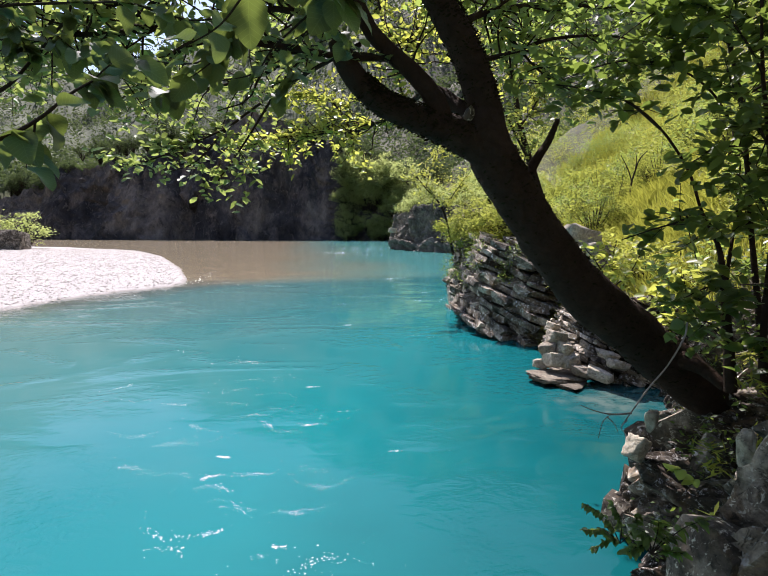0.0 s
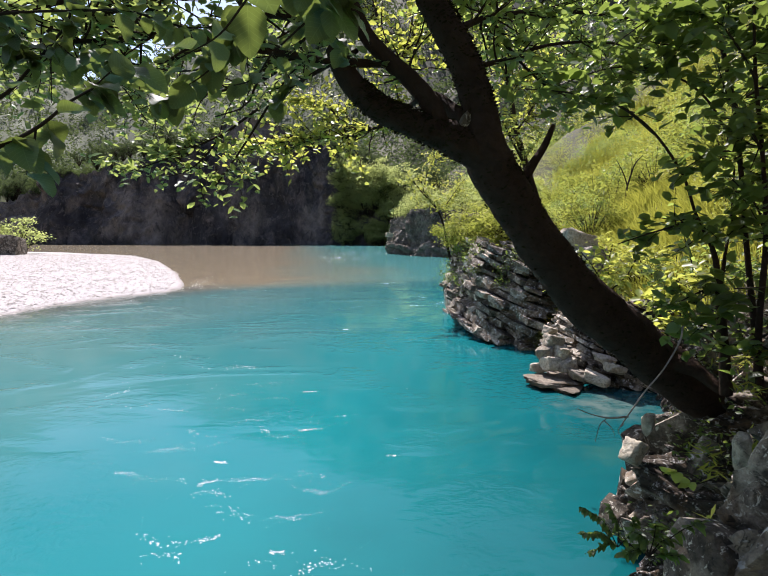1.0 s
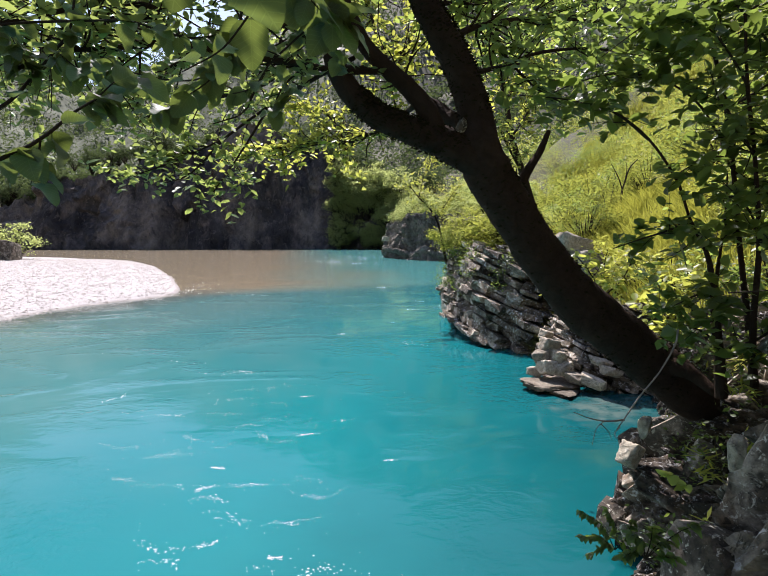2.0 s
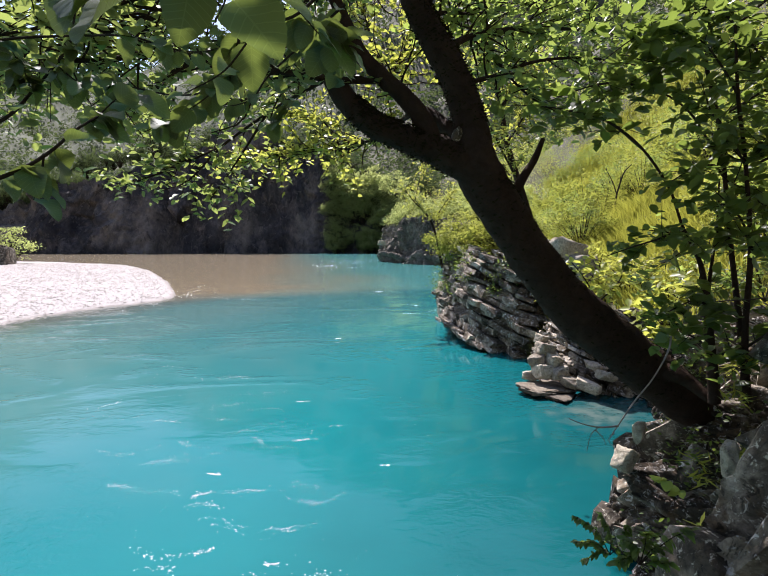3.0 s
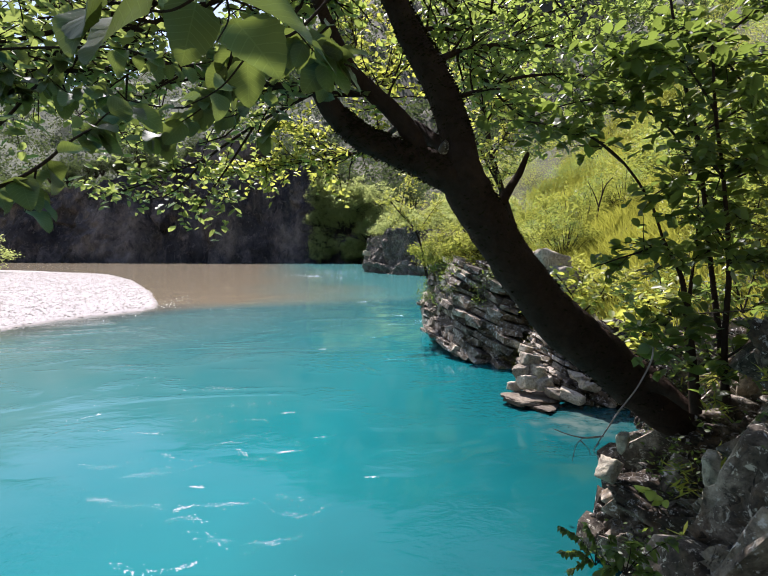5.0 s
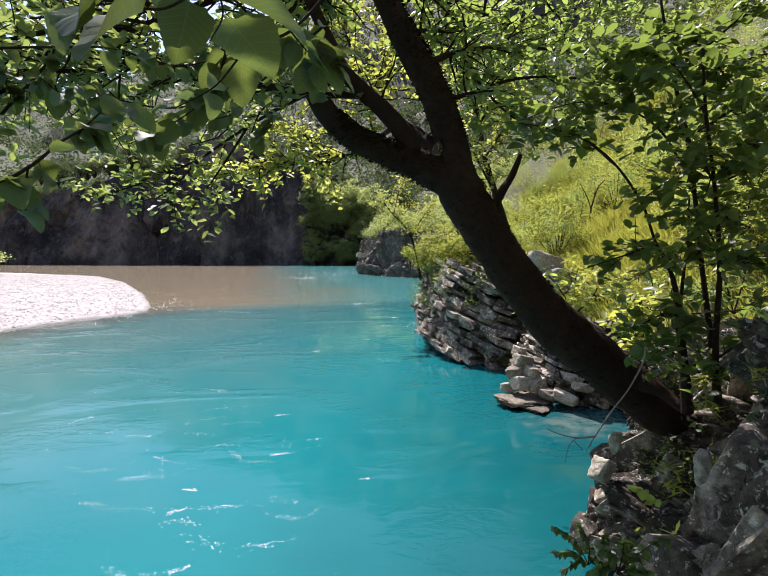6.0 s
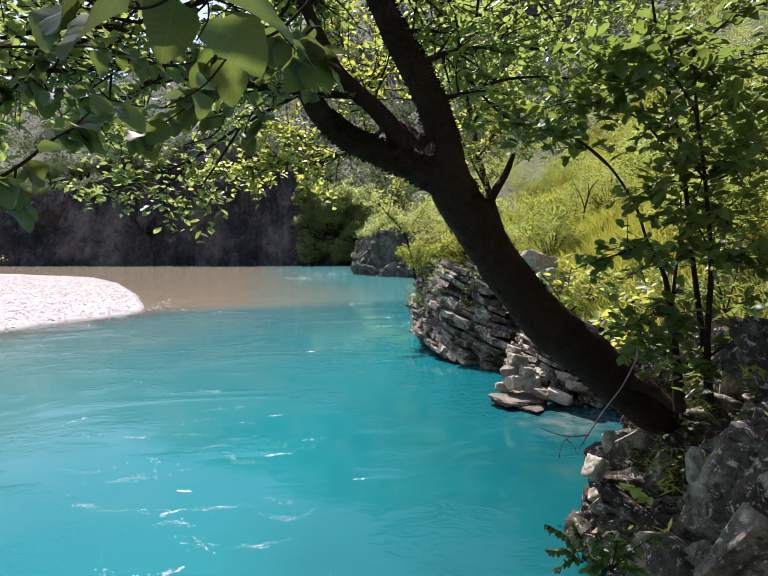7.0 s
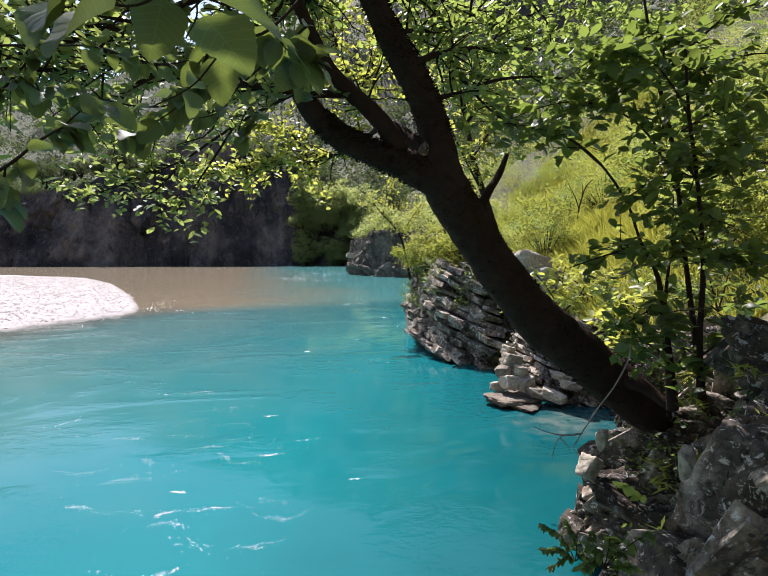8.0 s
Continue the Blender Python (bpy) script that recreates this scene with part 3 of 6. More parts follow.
def strata(q, nrm, tilt, band, depth, seed):
    """Layered rock: steps along a tilted bedding, broken into blocks along its length."""
    c = (q @ np.array(tilt)) / band + fbm(q * 0.35, 3, seed) * 1.6
    k = np.floor(c)
    fr = c - k
    out = hash01(k.astype(np.int64), (k * 0).astype(np.int64), (k * 0).astype(np.int64), seed)
    block = cells(np.stack([q[:, 0] * 1.3, q[:, 1] * 1.3, k * 3.7], 1), seed + 4)
    chip = cells(q * np.array([3.0, 3.0, 5.0]), seed + 8)
    step = out * 0.9 + block[2] * 0.8 - np.exp(-fr * 6) * 0.45 - np.exp(-block[1] * 18) * 0.5 - fr * 0.15 + chip[3] * 0.16
    return (step * depth + fbm(q * 4, 3, seed + 7) * depth * 0.12)[:, None] * nrm


def broken_beds(c, s, band, width, seed, wedge=0.0, step=0.0):
    """Relief of jointed beds, 0 to 1: beds across c, blocks along s, each block pushed out and turned its own way."""
    c = c / band
    c = c + 0.35 * np.sin(c * 0.9 + seed)
    k = np.floor(c)
    fc = c - k
    ki = k.astype(np.int64)
    zero = ki * 0
    b = s / (width * (0.55 + 0.9 * hash01(ki, zero, zero, seed))) + 7 * hash01(ki, zero + 3, zero, seed)
    j = np.floor(b)
    fb = b - j
    ji = j.astype(np.int64)
    out = 0.55 * hash01(ki, zero + 5, zero, seed) + 0.45 * hash01(ki, ji, zero + 1, seed)
    turn = (hash01(ki, ji, zero + 2, seed) - 0.5) * (fb - 0.5) * 0.5 + (hash01(ki, ji, zero + 4, seed) - 0.65) * (fc - 0.5) * 0.45
    gap = np.exp(-np.minimum(fb, 1 - fb) * 30) * 0.35 + np.exp(-np.minimum(fc, 1 - fc) * 14) * 0.25
    return out + turn - gap + wedge * (0.5 - fc) + step * (0.5 - fb)


def bed_block_mesh(name, material, seed, skew=0.16):
    """A joint-bounded block one metre across: a box with pushed corners and broken edges."""
    g = np.random.default_rng(seed)
    bm = bmesh.new()
    for a in (-0.5, 0.5):
        for b in (-0.5, 0.5):
            for c in (-0.5, 0.5):
                corner = np.array([a, b, c]) * g.uniform(1 - 2 * skew, 1.0, 3)
                chip = g.uniform(0.02, 0.13, 3)
                for axis in range(3):
                    q = corner.copy()
                    q[axis] -= np.sign(corner[axis]) * chip[axis]
                    bm.verts.new(q)
    bmesh.ops.convex_hull(bm, input=bm.verts)
    bmesh.ops.delete(bm, geom=[v for v in bm.verts if not v.link_faces], context="VERTS")
    me = bpy.data.meshes.new(name)
    bm.to_mesh(me)
    bm.free()
    me.materials.append(material)
    return me


def lay_blocks(core, p, nrm, level, normal, band, width, depth, seed, meshes, lo, hi, span, skip=0.12, proud=0.16, wild=5.0):
    """Blocks bed by bed over a face (nu, nv, 3): level gives the bed of each point, normal the bedding's pole at each column."""
    g = np.random.default_rng(seed)
    nu = p.shape[0]
    run = np.concatenate([[0], np.cumsum(np.linalg.norm(np.diff(p[:, p.shape[1] // 2], axis=0), axis=1))])
    c = lo
    while c < hi:
        thick = band * g.uniform(0.55, 1.5)
        s = span[0] + g.uniform(0, width)
        shelf = g.normal(0, proud * 0.5)
        while s < span[1]:
            w = width * g.uniform(0.45, 1.7)
            i = int(np.interp(s + w / 2, run, np.arange(nu)))
            line = level[i]
            s += w * 0.94
            if not line.min() < c < line.max() or g.uniform() < skip:
                continue
            j = int(np.argmin(np.abs(line - c)))
            out = nrm[i, j] / np.linalg.norm(nrm[i, j])
            pole = np.array(normal[i] if len(np.shape(normal)) > 1 else normal, float)
            pole = pole / np.linalg.norm(pole)
            along = np.cross(out, pole)
            along /= np.linalg.norm(along)
            face = np.cross(pole, along)
            d = depth * g.uniform(0.7, 1.3)
            at = p[i, j] + face * (shelf + g.normal(0, proud * 0.5) - d * 0.42)
            m = Matrix([(along[k] * w, face[k] * d, pole[k] * thick, at[k]) for k in range(3)] + [(0, 0, 0, 1)])
            turn = pose(0, 0, 0, g.normal(0, wild), g.normal(0, wild), g.normal(0, wild * 1.6))
            ob = put("stone", meshes[int(g.integers(len(meshes)))], core)
            ob.matrix_basis = Matrix.Translation(at) @ turn @ Matrix.Translation(-Vector(at)) @ m
        c += thick


def ledge():
    foot = [(5.4, 15.6, -0.5), (4.2, 15.4, -0.5), (3.35, 16.9, -0.5), (3.05, 20, -0.5), (3.1, 23, -0.5), (3.2, 25.5, -0.5), (4.8, 27.5, -0.5), (9.5, 31, -0.5)]
    crest = [(6.2, 16.6, 2.9), (5.0, 16.5, 3.0), (4.1, 17.8, 3.2), (3.75, 20.4, 3.3), (3.6, 23, 2.8), (3.7, 25.0, 2.4), (5.2, 26.8, 2.6), (9.6, 29, 2.8)]
    nu, nv = 420, 180
    p, nrm = rock_sheet(foot, crest, nu, nv, 0.15)
    q, n = p.reshape(-1, 3), nrm.reshape(-1, 3)
    n = -n * np.array([1, 1, 0]) / np.linalg.norm(n[:, :2], axis=1)[:, None]
    along = np.repeat(np.linspace(0, 18, nu), nv)
    c = q[:, 2] * 0.94 + 0.32 * q[:, 0] - 0.10 * q[:, 1] + fbm(q * 0.5, 3, 61) * 0.16
    warp = along + fbm(q * 1.5, 3, 62) * 0.25
    out = broken_beds(c, warp, 0.60, 1.3, 63, 0.7, 0.5) * 0.85 + broken_beds(c + 5, warp, 0.20, 0.8, 64, 0.9, 0.4) * 0.20 + broken_beds(c + 9, warp, 0.08, 0.22, 65, 0.3, 0.3) * 0.05
    out = out + cells(q * np.array([2.4, 2.4, 3.0]), 66)[3] * 0.08 + cells(q * np.array([7.0, 7.0, 9.0]), 68)[3] * 0.04 + fbm(q * 6, 4, 67) * 0.025 + fbm(q * 0.45, 3, 71) * 0.5 - 0.66 - 0.55 * np.exp(-np.clip(q[:, 2], 0, 9) / 0.28)
    q = q + n * out[:, None]
    q = q - n * 0.30
    core = put("rock_ledge", mesh_of("rock_ledge", q, grid_faces(nu, nv), M_LEDGE))
    tagged(core, "layered grey limestone ledge rising from the river", "rock ledge", kind="structure")
    stones = [bed_block_mesh("stone", M_LEDGE, 500 + k) for k in range(14)]
    outward = n.reshape(nu, nv, 3)
    relief = p + outward * (fbm(p.reshape(-1, 3) * 0.45, 3, 71) * 0.45 + 0.22 - 0.5 * np.exp(-np.clip(p[..., 2].ravel(), 0, 9) / 0.3)).reshape(nu, nv, 1)
    level = p[..., 2] * 0.94 + 0.32 * p[..., 0] - 0.10 * p[..., 1]
    lay_blocks(core, relief, outward, level, (0.32, -0.10, 0.94), 0.20, 0.72, 0.80, 131, stones, -3.6, 5.0, (0.2, 15.5), 0.16, 0.26, 4.0)
    # ivy and small plants rooted in the upper beds
    g = np.random.default_rng(133)
    tufts = []
    for _ in range(46):
        c = relief[int(g.uniform(0.1, 0.85) * nu), int(nv * g.uniform(0.5, 1.0))]
        tufts.append(c + np.array([-0.12, -0.10, 0.0]) + g.normal(0, 1, (60, 3)) * np.array([0.24, 0.24, 0.16]) * g.uniform(0.5, 1.3))
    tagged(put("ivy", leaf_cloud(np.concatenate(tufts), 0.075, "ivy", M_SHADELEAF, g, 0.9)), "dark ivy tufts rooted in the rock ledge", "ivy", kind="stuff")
    foot = [(7.2, 10.8, -0.4), (5.9, 11.0, -0.4), (4.9, 11.4, -0.4), (4.25, 12.2, -0.4), (3.95, 13.2, -0.4), (4.3, 14.4, -0.4), (5.4, 15.6, -0.4)]
    crest = [(7.8, 12.2, 2.0), (6.5, 12.4, 1.9), (5.5, 12.7, 1.75), (4.95, 13.2, 1.6), (4.75, 14.0, 1.45), (5.0, 14.9, 1.5), (6.0, 16.0, 1.9)]
    nu, nv = 340, 160
    p, nrm = rock_sheet(foot, crest, nu, nv, 0.1)
    q, n = p.reshape(-1, 3), nrm.reshape(-1, 3)
    n = -n * np.array([1, 1, 0]) / np.linalg.norm(n[:, :2], axis=1)[:, None]
    along = np.repeat(np.linspace(0, 7.5, nu), nv)
    c = q[:, 2] * 0.92 + 0.40 * q[:, 0] + fbm(q * 0.7, 3, 161) * 0.10
    warp = along + fbm(q * 2, 3, 162) * 0.2
    out = broken_beds(c, warp, 0.27, 0.7, 163, 0.9, 0.4) * 0.40 + broken_beds(c + 5, warp, 0.10, 0.3, 164, 0.9, 0.5) * 0.16 + broken_beds(c + 9, warp, 0.04, 0.12, 165, 0.3) * 0.07
    out = out + cells(q * np.array([4, 4, 6.0]), 166)[3] * 0.10 + fbm(q * 8, 4, 167) * 0.03 + fbm(q * 0.8, 3, 171) * 0.3 - 0.28 - 0.25 * np.exp(-np.clip(q[:, 2], 0, 9) / 0.15)
    q = q + n * out[:, None]
    q[:, 0] += 0.18
    q[:, 1] += 0.08
    q = q - n * 0.20
    core = put("rock_ledge", mesh_of("rock_ledge", q, grid_faces(nu, nv), M_LEDGE))
    tagged(core, "low ledge of thin broken limestone layers", "rock ledge", kind="structure")
    outward = n.reshape(nu, nv, 3)
    relief = p + outward * (fbm(p.reshape(-1, 3) * 0.8, 3, 171) * 0.25 + 0.02).reshape(nu, nv, 1) + np.array([0.18, 0.08, 0])
    level = p[..., 2] * 0.92 + 0.40 * p[..., 0]
    lay_blocks(core, relief, outward, level, (0.40, 0.0, 0.92), 0.11, 0.44, 0.45, 132, stones, 1.0, 6.2, (0.0, 7.4), 0.14, 0.14, 4.0)


def block_mesh(name, material, seed, n=10, cuts=7, rough=0.05, layers=0.0):
    """A broken block one metre across: a box cut by slanting planes, with worn faces and thin bedding lines."""
    g = np.random.default_rng(seed)
    u = np.tan(np.linspace(-0.785, 0.785, n))
    a, b = np.meshgrid(u, u, indexing="ij")
    one = np.ones_like(a)
    sides = [(a, b, one), (b, a, -one), (one, a, b), (-one, b, a), (b, one, a), (a, -one, b)]
    v = np.concatenate([np.stack(q, -1).reshape(-1, 3) for q in sides])
    f = np.concatenate([grid_faces(n, n) + k * n * n for k in range(6)])
    d = v / np.linalg.norm(v, axis=1)[:, None]
    flat = np.concatenate([np.eye(3), -np.eye(3)]) + g.normal(0, 0.13, (6, 3))
    nor = np.concatenate([flat, g.normal(0, 1, (cuts, 3))])
    nor /= np.linalg.norm(nor, axis=1)[:, None]
    dist = np.concatenate([np.full(6, 0.5), g.uniform(0.46, 0.62, cuts)])
    dot = d @ nor.T
    r = np.where(dot > 0.05, dist / np.maximum(dot, 0.05), 9.0).min(axis=1)
    q = d * r[:, None]
    r = r * (1 + fbm(q * 5 + seed, 3, seed) * rough + (cells(q * 5 + seed, seed)[3]) * rough)
    crack = cells(q * 2.6 + seed * 1.7, seed + 11)[1]
    r = r * (1 - 0.10 * np.exp(-crack * 16))
    if layers:
        c = q[:, 2] * layers + fbm(q * 2, 2, seed) * 0.5
        r = r * (1 - 0.06 * (np.abs(c - np.floor(c) - 0.5) < 0.16) - 0.05 * hash01(np.floor(c).astype(np.int64), 0 * np.floor(c).astype(np.int64), 0 * np.floor(c).astype(np.int64), seed))
    me = mesh_of(name, d * r[:, None], f, material)
    bm = bmesh.new()
    bm.from_mesh(me)
    bmesh.ops.remove_doubles(bm, verts=bm.verts, dist=0.002)
    bm.to_mesh(me)
    bm.free()
    return me


def chunk_mesh(name, material, seed, points=20):
    """A sharp broken stone one metre across: the hull of points strewn over a box."""
    g = np.random.default_rng(seed)
    p = g.uniform(-1, 1, (points, 3))
    p /= np.linalg.norm(p, axis=1, ord=7)[:, None]
    p *= 0.5 * g.uniform(0.86, 1.04, (points, 1))
    bm = bmesh.new()
    for q in p:
        bm.verts.new(q)
    hull = bmesh.ops.convex_hull(bm, input=bm.verts)
    loose = [v for v in bm.verts if not v.link_faces]
    bmesh.ops.delete(bm, geom=loose, context="VERTS")
    me = bpy.data.meshes.new(name)
    bm.to_mesh(me)
    bm.free()
    me.materials.append(material)
    return me


def near_bank():
    foot = [(0.2, 0.4, -0.4), (0.75, 1.6, -0.4), (1.15, 3.2, -0.4), (2.0, 5.3, -0.4), (3.05, 7.1, -0.4), (3.8, 8.3, -0.4), (5.0, 10.2, -0.4), (6.4, 12.0, -0.4)]
    crest = [(0.9, -0.4, 2.3), (1.6, 1.2, 2.85), (2.4, 2.6, 3.0), (3.4, 4.5, 3.05), (4.4, 6.0, 2.85), (5.1, 7.4, 2.6), (6.0, 9.2, 2.3), (7.4, 11.0, 2.4)]
    nu, nv = 540, 220
    p, nrm = rock_sheet(foot, crest, nu, nv, 0.35)
    q, n = p.reshape(-1, 3), nrm.reshape(-1, 3)
    # steep fins: beds stand nearly upright across the face, broken along their height
    along = np.repeat(np.linspace(0, 14, nu), nv)
    c = along + 0.35 * q[:, 2] + fbm(q * 0.9, 3, 81) * 0.45
    rise = q[:, 2] * 1.1 + fbm(q * 1.4, 3, 82) * 0.35
    out = broken_beds(c, rise, 0.66, 2.0, 83, 0.0, 0.3) * 1.15 + broken_beds(c + 5, rise, 0.21, 0.95, 84, 0.0, 0.4) * 0.36 + broken_beds(c + 9, rise, 0.07, 0.36, 85) * 0.085
    out = out + cells(q * np.array([4.0, 4.0, 1.3]), 86)[3] * 0.26 + cells(q * np.array([9.0, 9.0, 4.0]), 87)[3] * 0.05 + fbm(q * 11, 4, 99) * 0.015 + fbm(q * 0.9, 3, 89) * 0.25
    out = out - 0.5 * np.exp(-((along - 5.2) / 0.5) ** 2) * np.clip(q[:, 2] - 0.6, 0, 1)
    fade = np.clip(p[..., 2] + 0.5, 0, 1).reshape(-1)
    face = np.array([-0.84, 0.10, 0.53])
    q = q + face * ((out - 1.04) * (0.4 + 0.6 * fade))[:, None]
    q[:, 0] += 0.30 + 0.34 * np.clip((1.6 - q[:, 2]) / 1.0, 0, 1) * np.clip(along - 2.6, 0, 1)
    q[:, 2] -= 0.12 * np.clip((q[:, 2] - 1.2) / 1.5, 0, 1)
    core = put("rock_bank", mesh_of("rock_bank", q, grid_faces(nu, nv), M_BANK))
    tagged(core, "dark fractured limestone bank beside the water", "rock bank", kind="structure")
    fins = [bed_block_mesh("stone", (M_BANK, M_LICHEN, M_BANK)[k % 3], 540 + k, 0.2) for k in range(15)]
    grid = q.reshape(nu, nv, 3)
    tangent = np.gradient(p[:, nv // 2], axis=0)
    tangent /= np.linalg.norm(tangent, axis=1)[:, None]
    pole = tangent + np.array([0.12, 0.0, 0.30])
    g = np.random.default_rng(141)
    for _ in range(420):
        i, j = int(g.uniform(0.10, 0.62) * nu), int(g.uniform(0.08, 0.97) * nv)
        axis = pole[i] + g.normal(0, 0.16, 3)
        axis /= np.linalg.norm(axis)
        out = np.array([-0.80, -0.30, 0.30]) + g.normal(0, 0.15, 3)
        up = np.cross(out, axis)
        up /= np.linalg.norm(up)
        face = np.cross(axis, up)
        size = g.uniform(0.6, 1.5)
        tall, deep, thin = 0.34 * size * g.uniform(0.7, 1.6), 0.26 * size, 0.07 * size * g.uniform(0.6, 1.8)
        at = grid[i, j] + face * (-0.3 * deep)
        ob = put("stone", fins[int(g.integers(len(fins)))], core)
        ob.matrix_basis = Matrix([(up[k] * tall, face[k] * deep, axis[k] * thin, at[k]) for k in range(3)] + [(0, 0, 0, 1)])


def bank_growth():
    """Dry grass blades and small dark leaves rooted in the clefts of the near bank, one mesh each."""
    g = np.random.default_rng(147)
    leaves, blades = [], []
    for _ in range(70):
        y = g.uniform(2.2, 6.4)
        up = g.uniform(0.25, 1.0)
        x = float(np.interp(y, [1.6, 3.2, 5.3, 7.1], [1.15, 1.65, 2.55, 3.6])) + 1.15 * up - 0.10
        z = 2.75 * up ** 1.1
        c = np.array([x, y, z])
        if g.uniform() < 0.6:
            leaves.append(c + g.normal(0, 1, (26, 3)) * np.array([0.09, 0.09, 0.07]))
        else:
            blades.append(c + g.normal(0, 1, (22, 3)) * np.array([0.06, 0.06, 0.03]))
    tagged(put("creeper", leaf_cloud(np.concatenate(leaves), 0.038, "creeper", M_SHADELEAF, g, 0.9)), "small dark creeper leaves in the rock clefts", "creeper", kind="stuff")
    tagged(put("dry_grass", leaf_cloud(np.concatenate(blades), 0.035, "dry_grass", M_GRASS, g, 0.4, 4.0)), "short dry grass blades in the rock clefts", "grass", kind="stuff")


def promontory():
    foot = [(16, 66, -0.5), (11.5, 74, -0.5), (7, 80, -0.5), (3.2, 88, -0.5), (1.6, 96, -0.5), (4, 103, -0.5), (12, 112, -0.5)]
    crest = [(17.5, 69, 6), (13.0, 77, 6), (8.6, 83, 6.8), (4.6, 89.5, 6.4), (3.0, 96, 5.6), (6, 101.5, 7), (14, 108, 8)]
    nu, nv = 240, 60
    p, nrm = rock_sheet(foot, crest, nu, nv, -0.2)
    q, n = p.reshape(-1, 3), nrm.reshape(-1, 3)
    n = -n
    q = q + strata(q, n, (0.3, 0.1, 0.9), 1.3, 1.1, 111) + (fbm(q * 0.22, 4, 121) * 1.6)[:, None] * n
    tagged(put("rock_promontory", mesh_of("rock_promontory", q, grid_faces(nu, nv), M_POINT)), "grey rock point reaching into the river", "rock point", kind="structure")


far_cliff()
ledge()
near_bank()
bank_growth()
promontory()


# ---- loose and standing rocks ----
BLOCKS = [block_mesh("boulder", M_PALE, 401 + k, 14, 8, 0.05) for k in range(4)]
SLABS = [chunk_mesh("boulder", (M_LICHEN, M_BANK, M_NEARROCK)[k % 3], 421 + k, 44) for k in range(6)]
BIG_SLAB = block_mesh("boulder", M_NEARROCK, 437, 30, 5, 0.035)


def rocks(label, group, meshes, rows):
    """rows: place, size (x, y, z), turn (x, y, z)."""
    for k, (place, size, turn) in enumerate(rows):
        ob = put("boulder", meshes[k % len(meshes)], None, label, pose(*place, *turn) @ Matrix.Diagonal((*size, 1)))
        tagged(ob, category="rock", group=group)


rocks("pale broken limestone block at the foot of the ledge", "pale blocks", BLOCKS, [
    ((4.10, 12.39, 0.91), (0.43, 0.39, 0.33), (8, 10, 20)), ((3.87, 12.26, 0.68), (0.35, 0.39, 0.31), (0, -12, 60)), ((4.23, 12.16, 0.70), (0.39, 0.35, 0.30), (10, 0, 110)),
    ((3.97, 12.04, 0.46), (0.39, 0.39, 0.31), (-8, 6, 15)), ((4.31, 11.94, 0.46), (0.39, 0.31, 0.27), (12, 10, 200)), ((3.75, 12.32, 0.31), (0.31, 0.39, 0.23), (0, 8, 80)),
    ((4.51, 11.71, 0.28), (0.47, 0.39, 0.23), (5, 12, 30)), ((4.82, 11.51, 0.26), (0.55, 0.39, 0.22), (5, 14, 330)), ((4.11, 12.71, 1.11), (0.31, 0.27, 0.23), (20, 10, 40)),
    ((5.23, 11.54, 0.48), (0.47, 0.31, 0.20), (0, 18, 10)), ((5.07, 11.76, 0.65), (0.47, 0.31, 0.17), (0, 16, 350)), ((5.46, 11.77, 0.76), (0.39, 0.31, 0.16), (0, 18, 20))])
rocks("flat wet brown slab just above the water", "flat slabs", [block_mesh("boulder", M_WET, 411 + k, 16, 9, 0.1) for k in range(2)], [
    ((3.97, 11.90, 0.12), (1.2, 0.9, 0.14), (0, 2, 20)), ((4.22, 11.64, 0.03), (0.9, 0.6, 0.12), (2, 0, 60))])
rocks("rounded grey rock on the grassy bank", "bank rocks", BLOCKS, [
    ((4.77, 13.53, 3.03), (1.2, 1.1, 0.8), (0, 10, 30)), ((5.13, 13.01, 2.87), (0.9, 0.8, 0.6), (12, 0, 100)), ((3.54, 24.34, 0.72), (1.0, 1.4, 2.0), (0, 8, 10))])
rocks("tall lichen-spotted limestone slab on the bank", "standing slabs", SLABS, [
    ((1.87, 2.81, 1.64), (0.40, 0.43, 0.43), (0, 15, 20)),
    ((3.01, 5.75, 0.94), (0.40, 0.34, 0.79), (5, -12, 10)), ((2.41, 5.11, 0.60), (0.36, 0.30, 0.36), (0, 12, 220))])
# pale stones added where bank facets catch the sun, sunlight as colour
rocks("pale stone standing in for a sunlit facet of the bank", "pale bank stones", BLOCKS, [
    ((2.40, 4.84, 1.42), (0.20, 0.17, 0.22), (14, 24, 38)), ((2.42, 4.62, 1.78), (0.10, 0.10, 0.20), (8, -12, 40)), ((2.30, 3.22, 2.10), (0.08, 0.10, 0.26), (6, -14, 30))])
rocks("white stone at the tip of the rock point", "point stones", BLOCKS, [((1.5, 91.5, 3.2), (1.3, 1.2, 0.7), (0, 8, 20))])
rocks("big smooth limestone slab leaning on the bank", "leaning slab", [BIG_SLAB], [((2.74, 2.74, 1.80), (0.85, 1.15, 1.75), (6, -14, 38))])


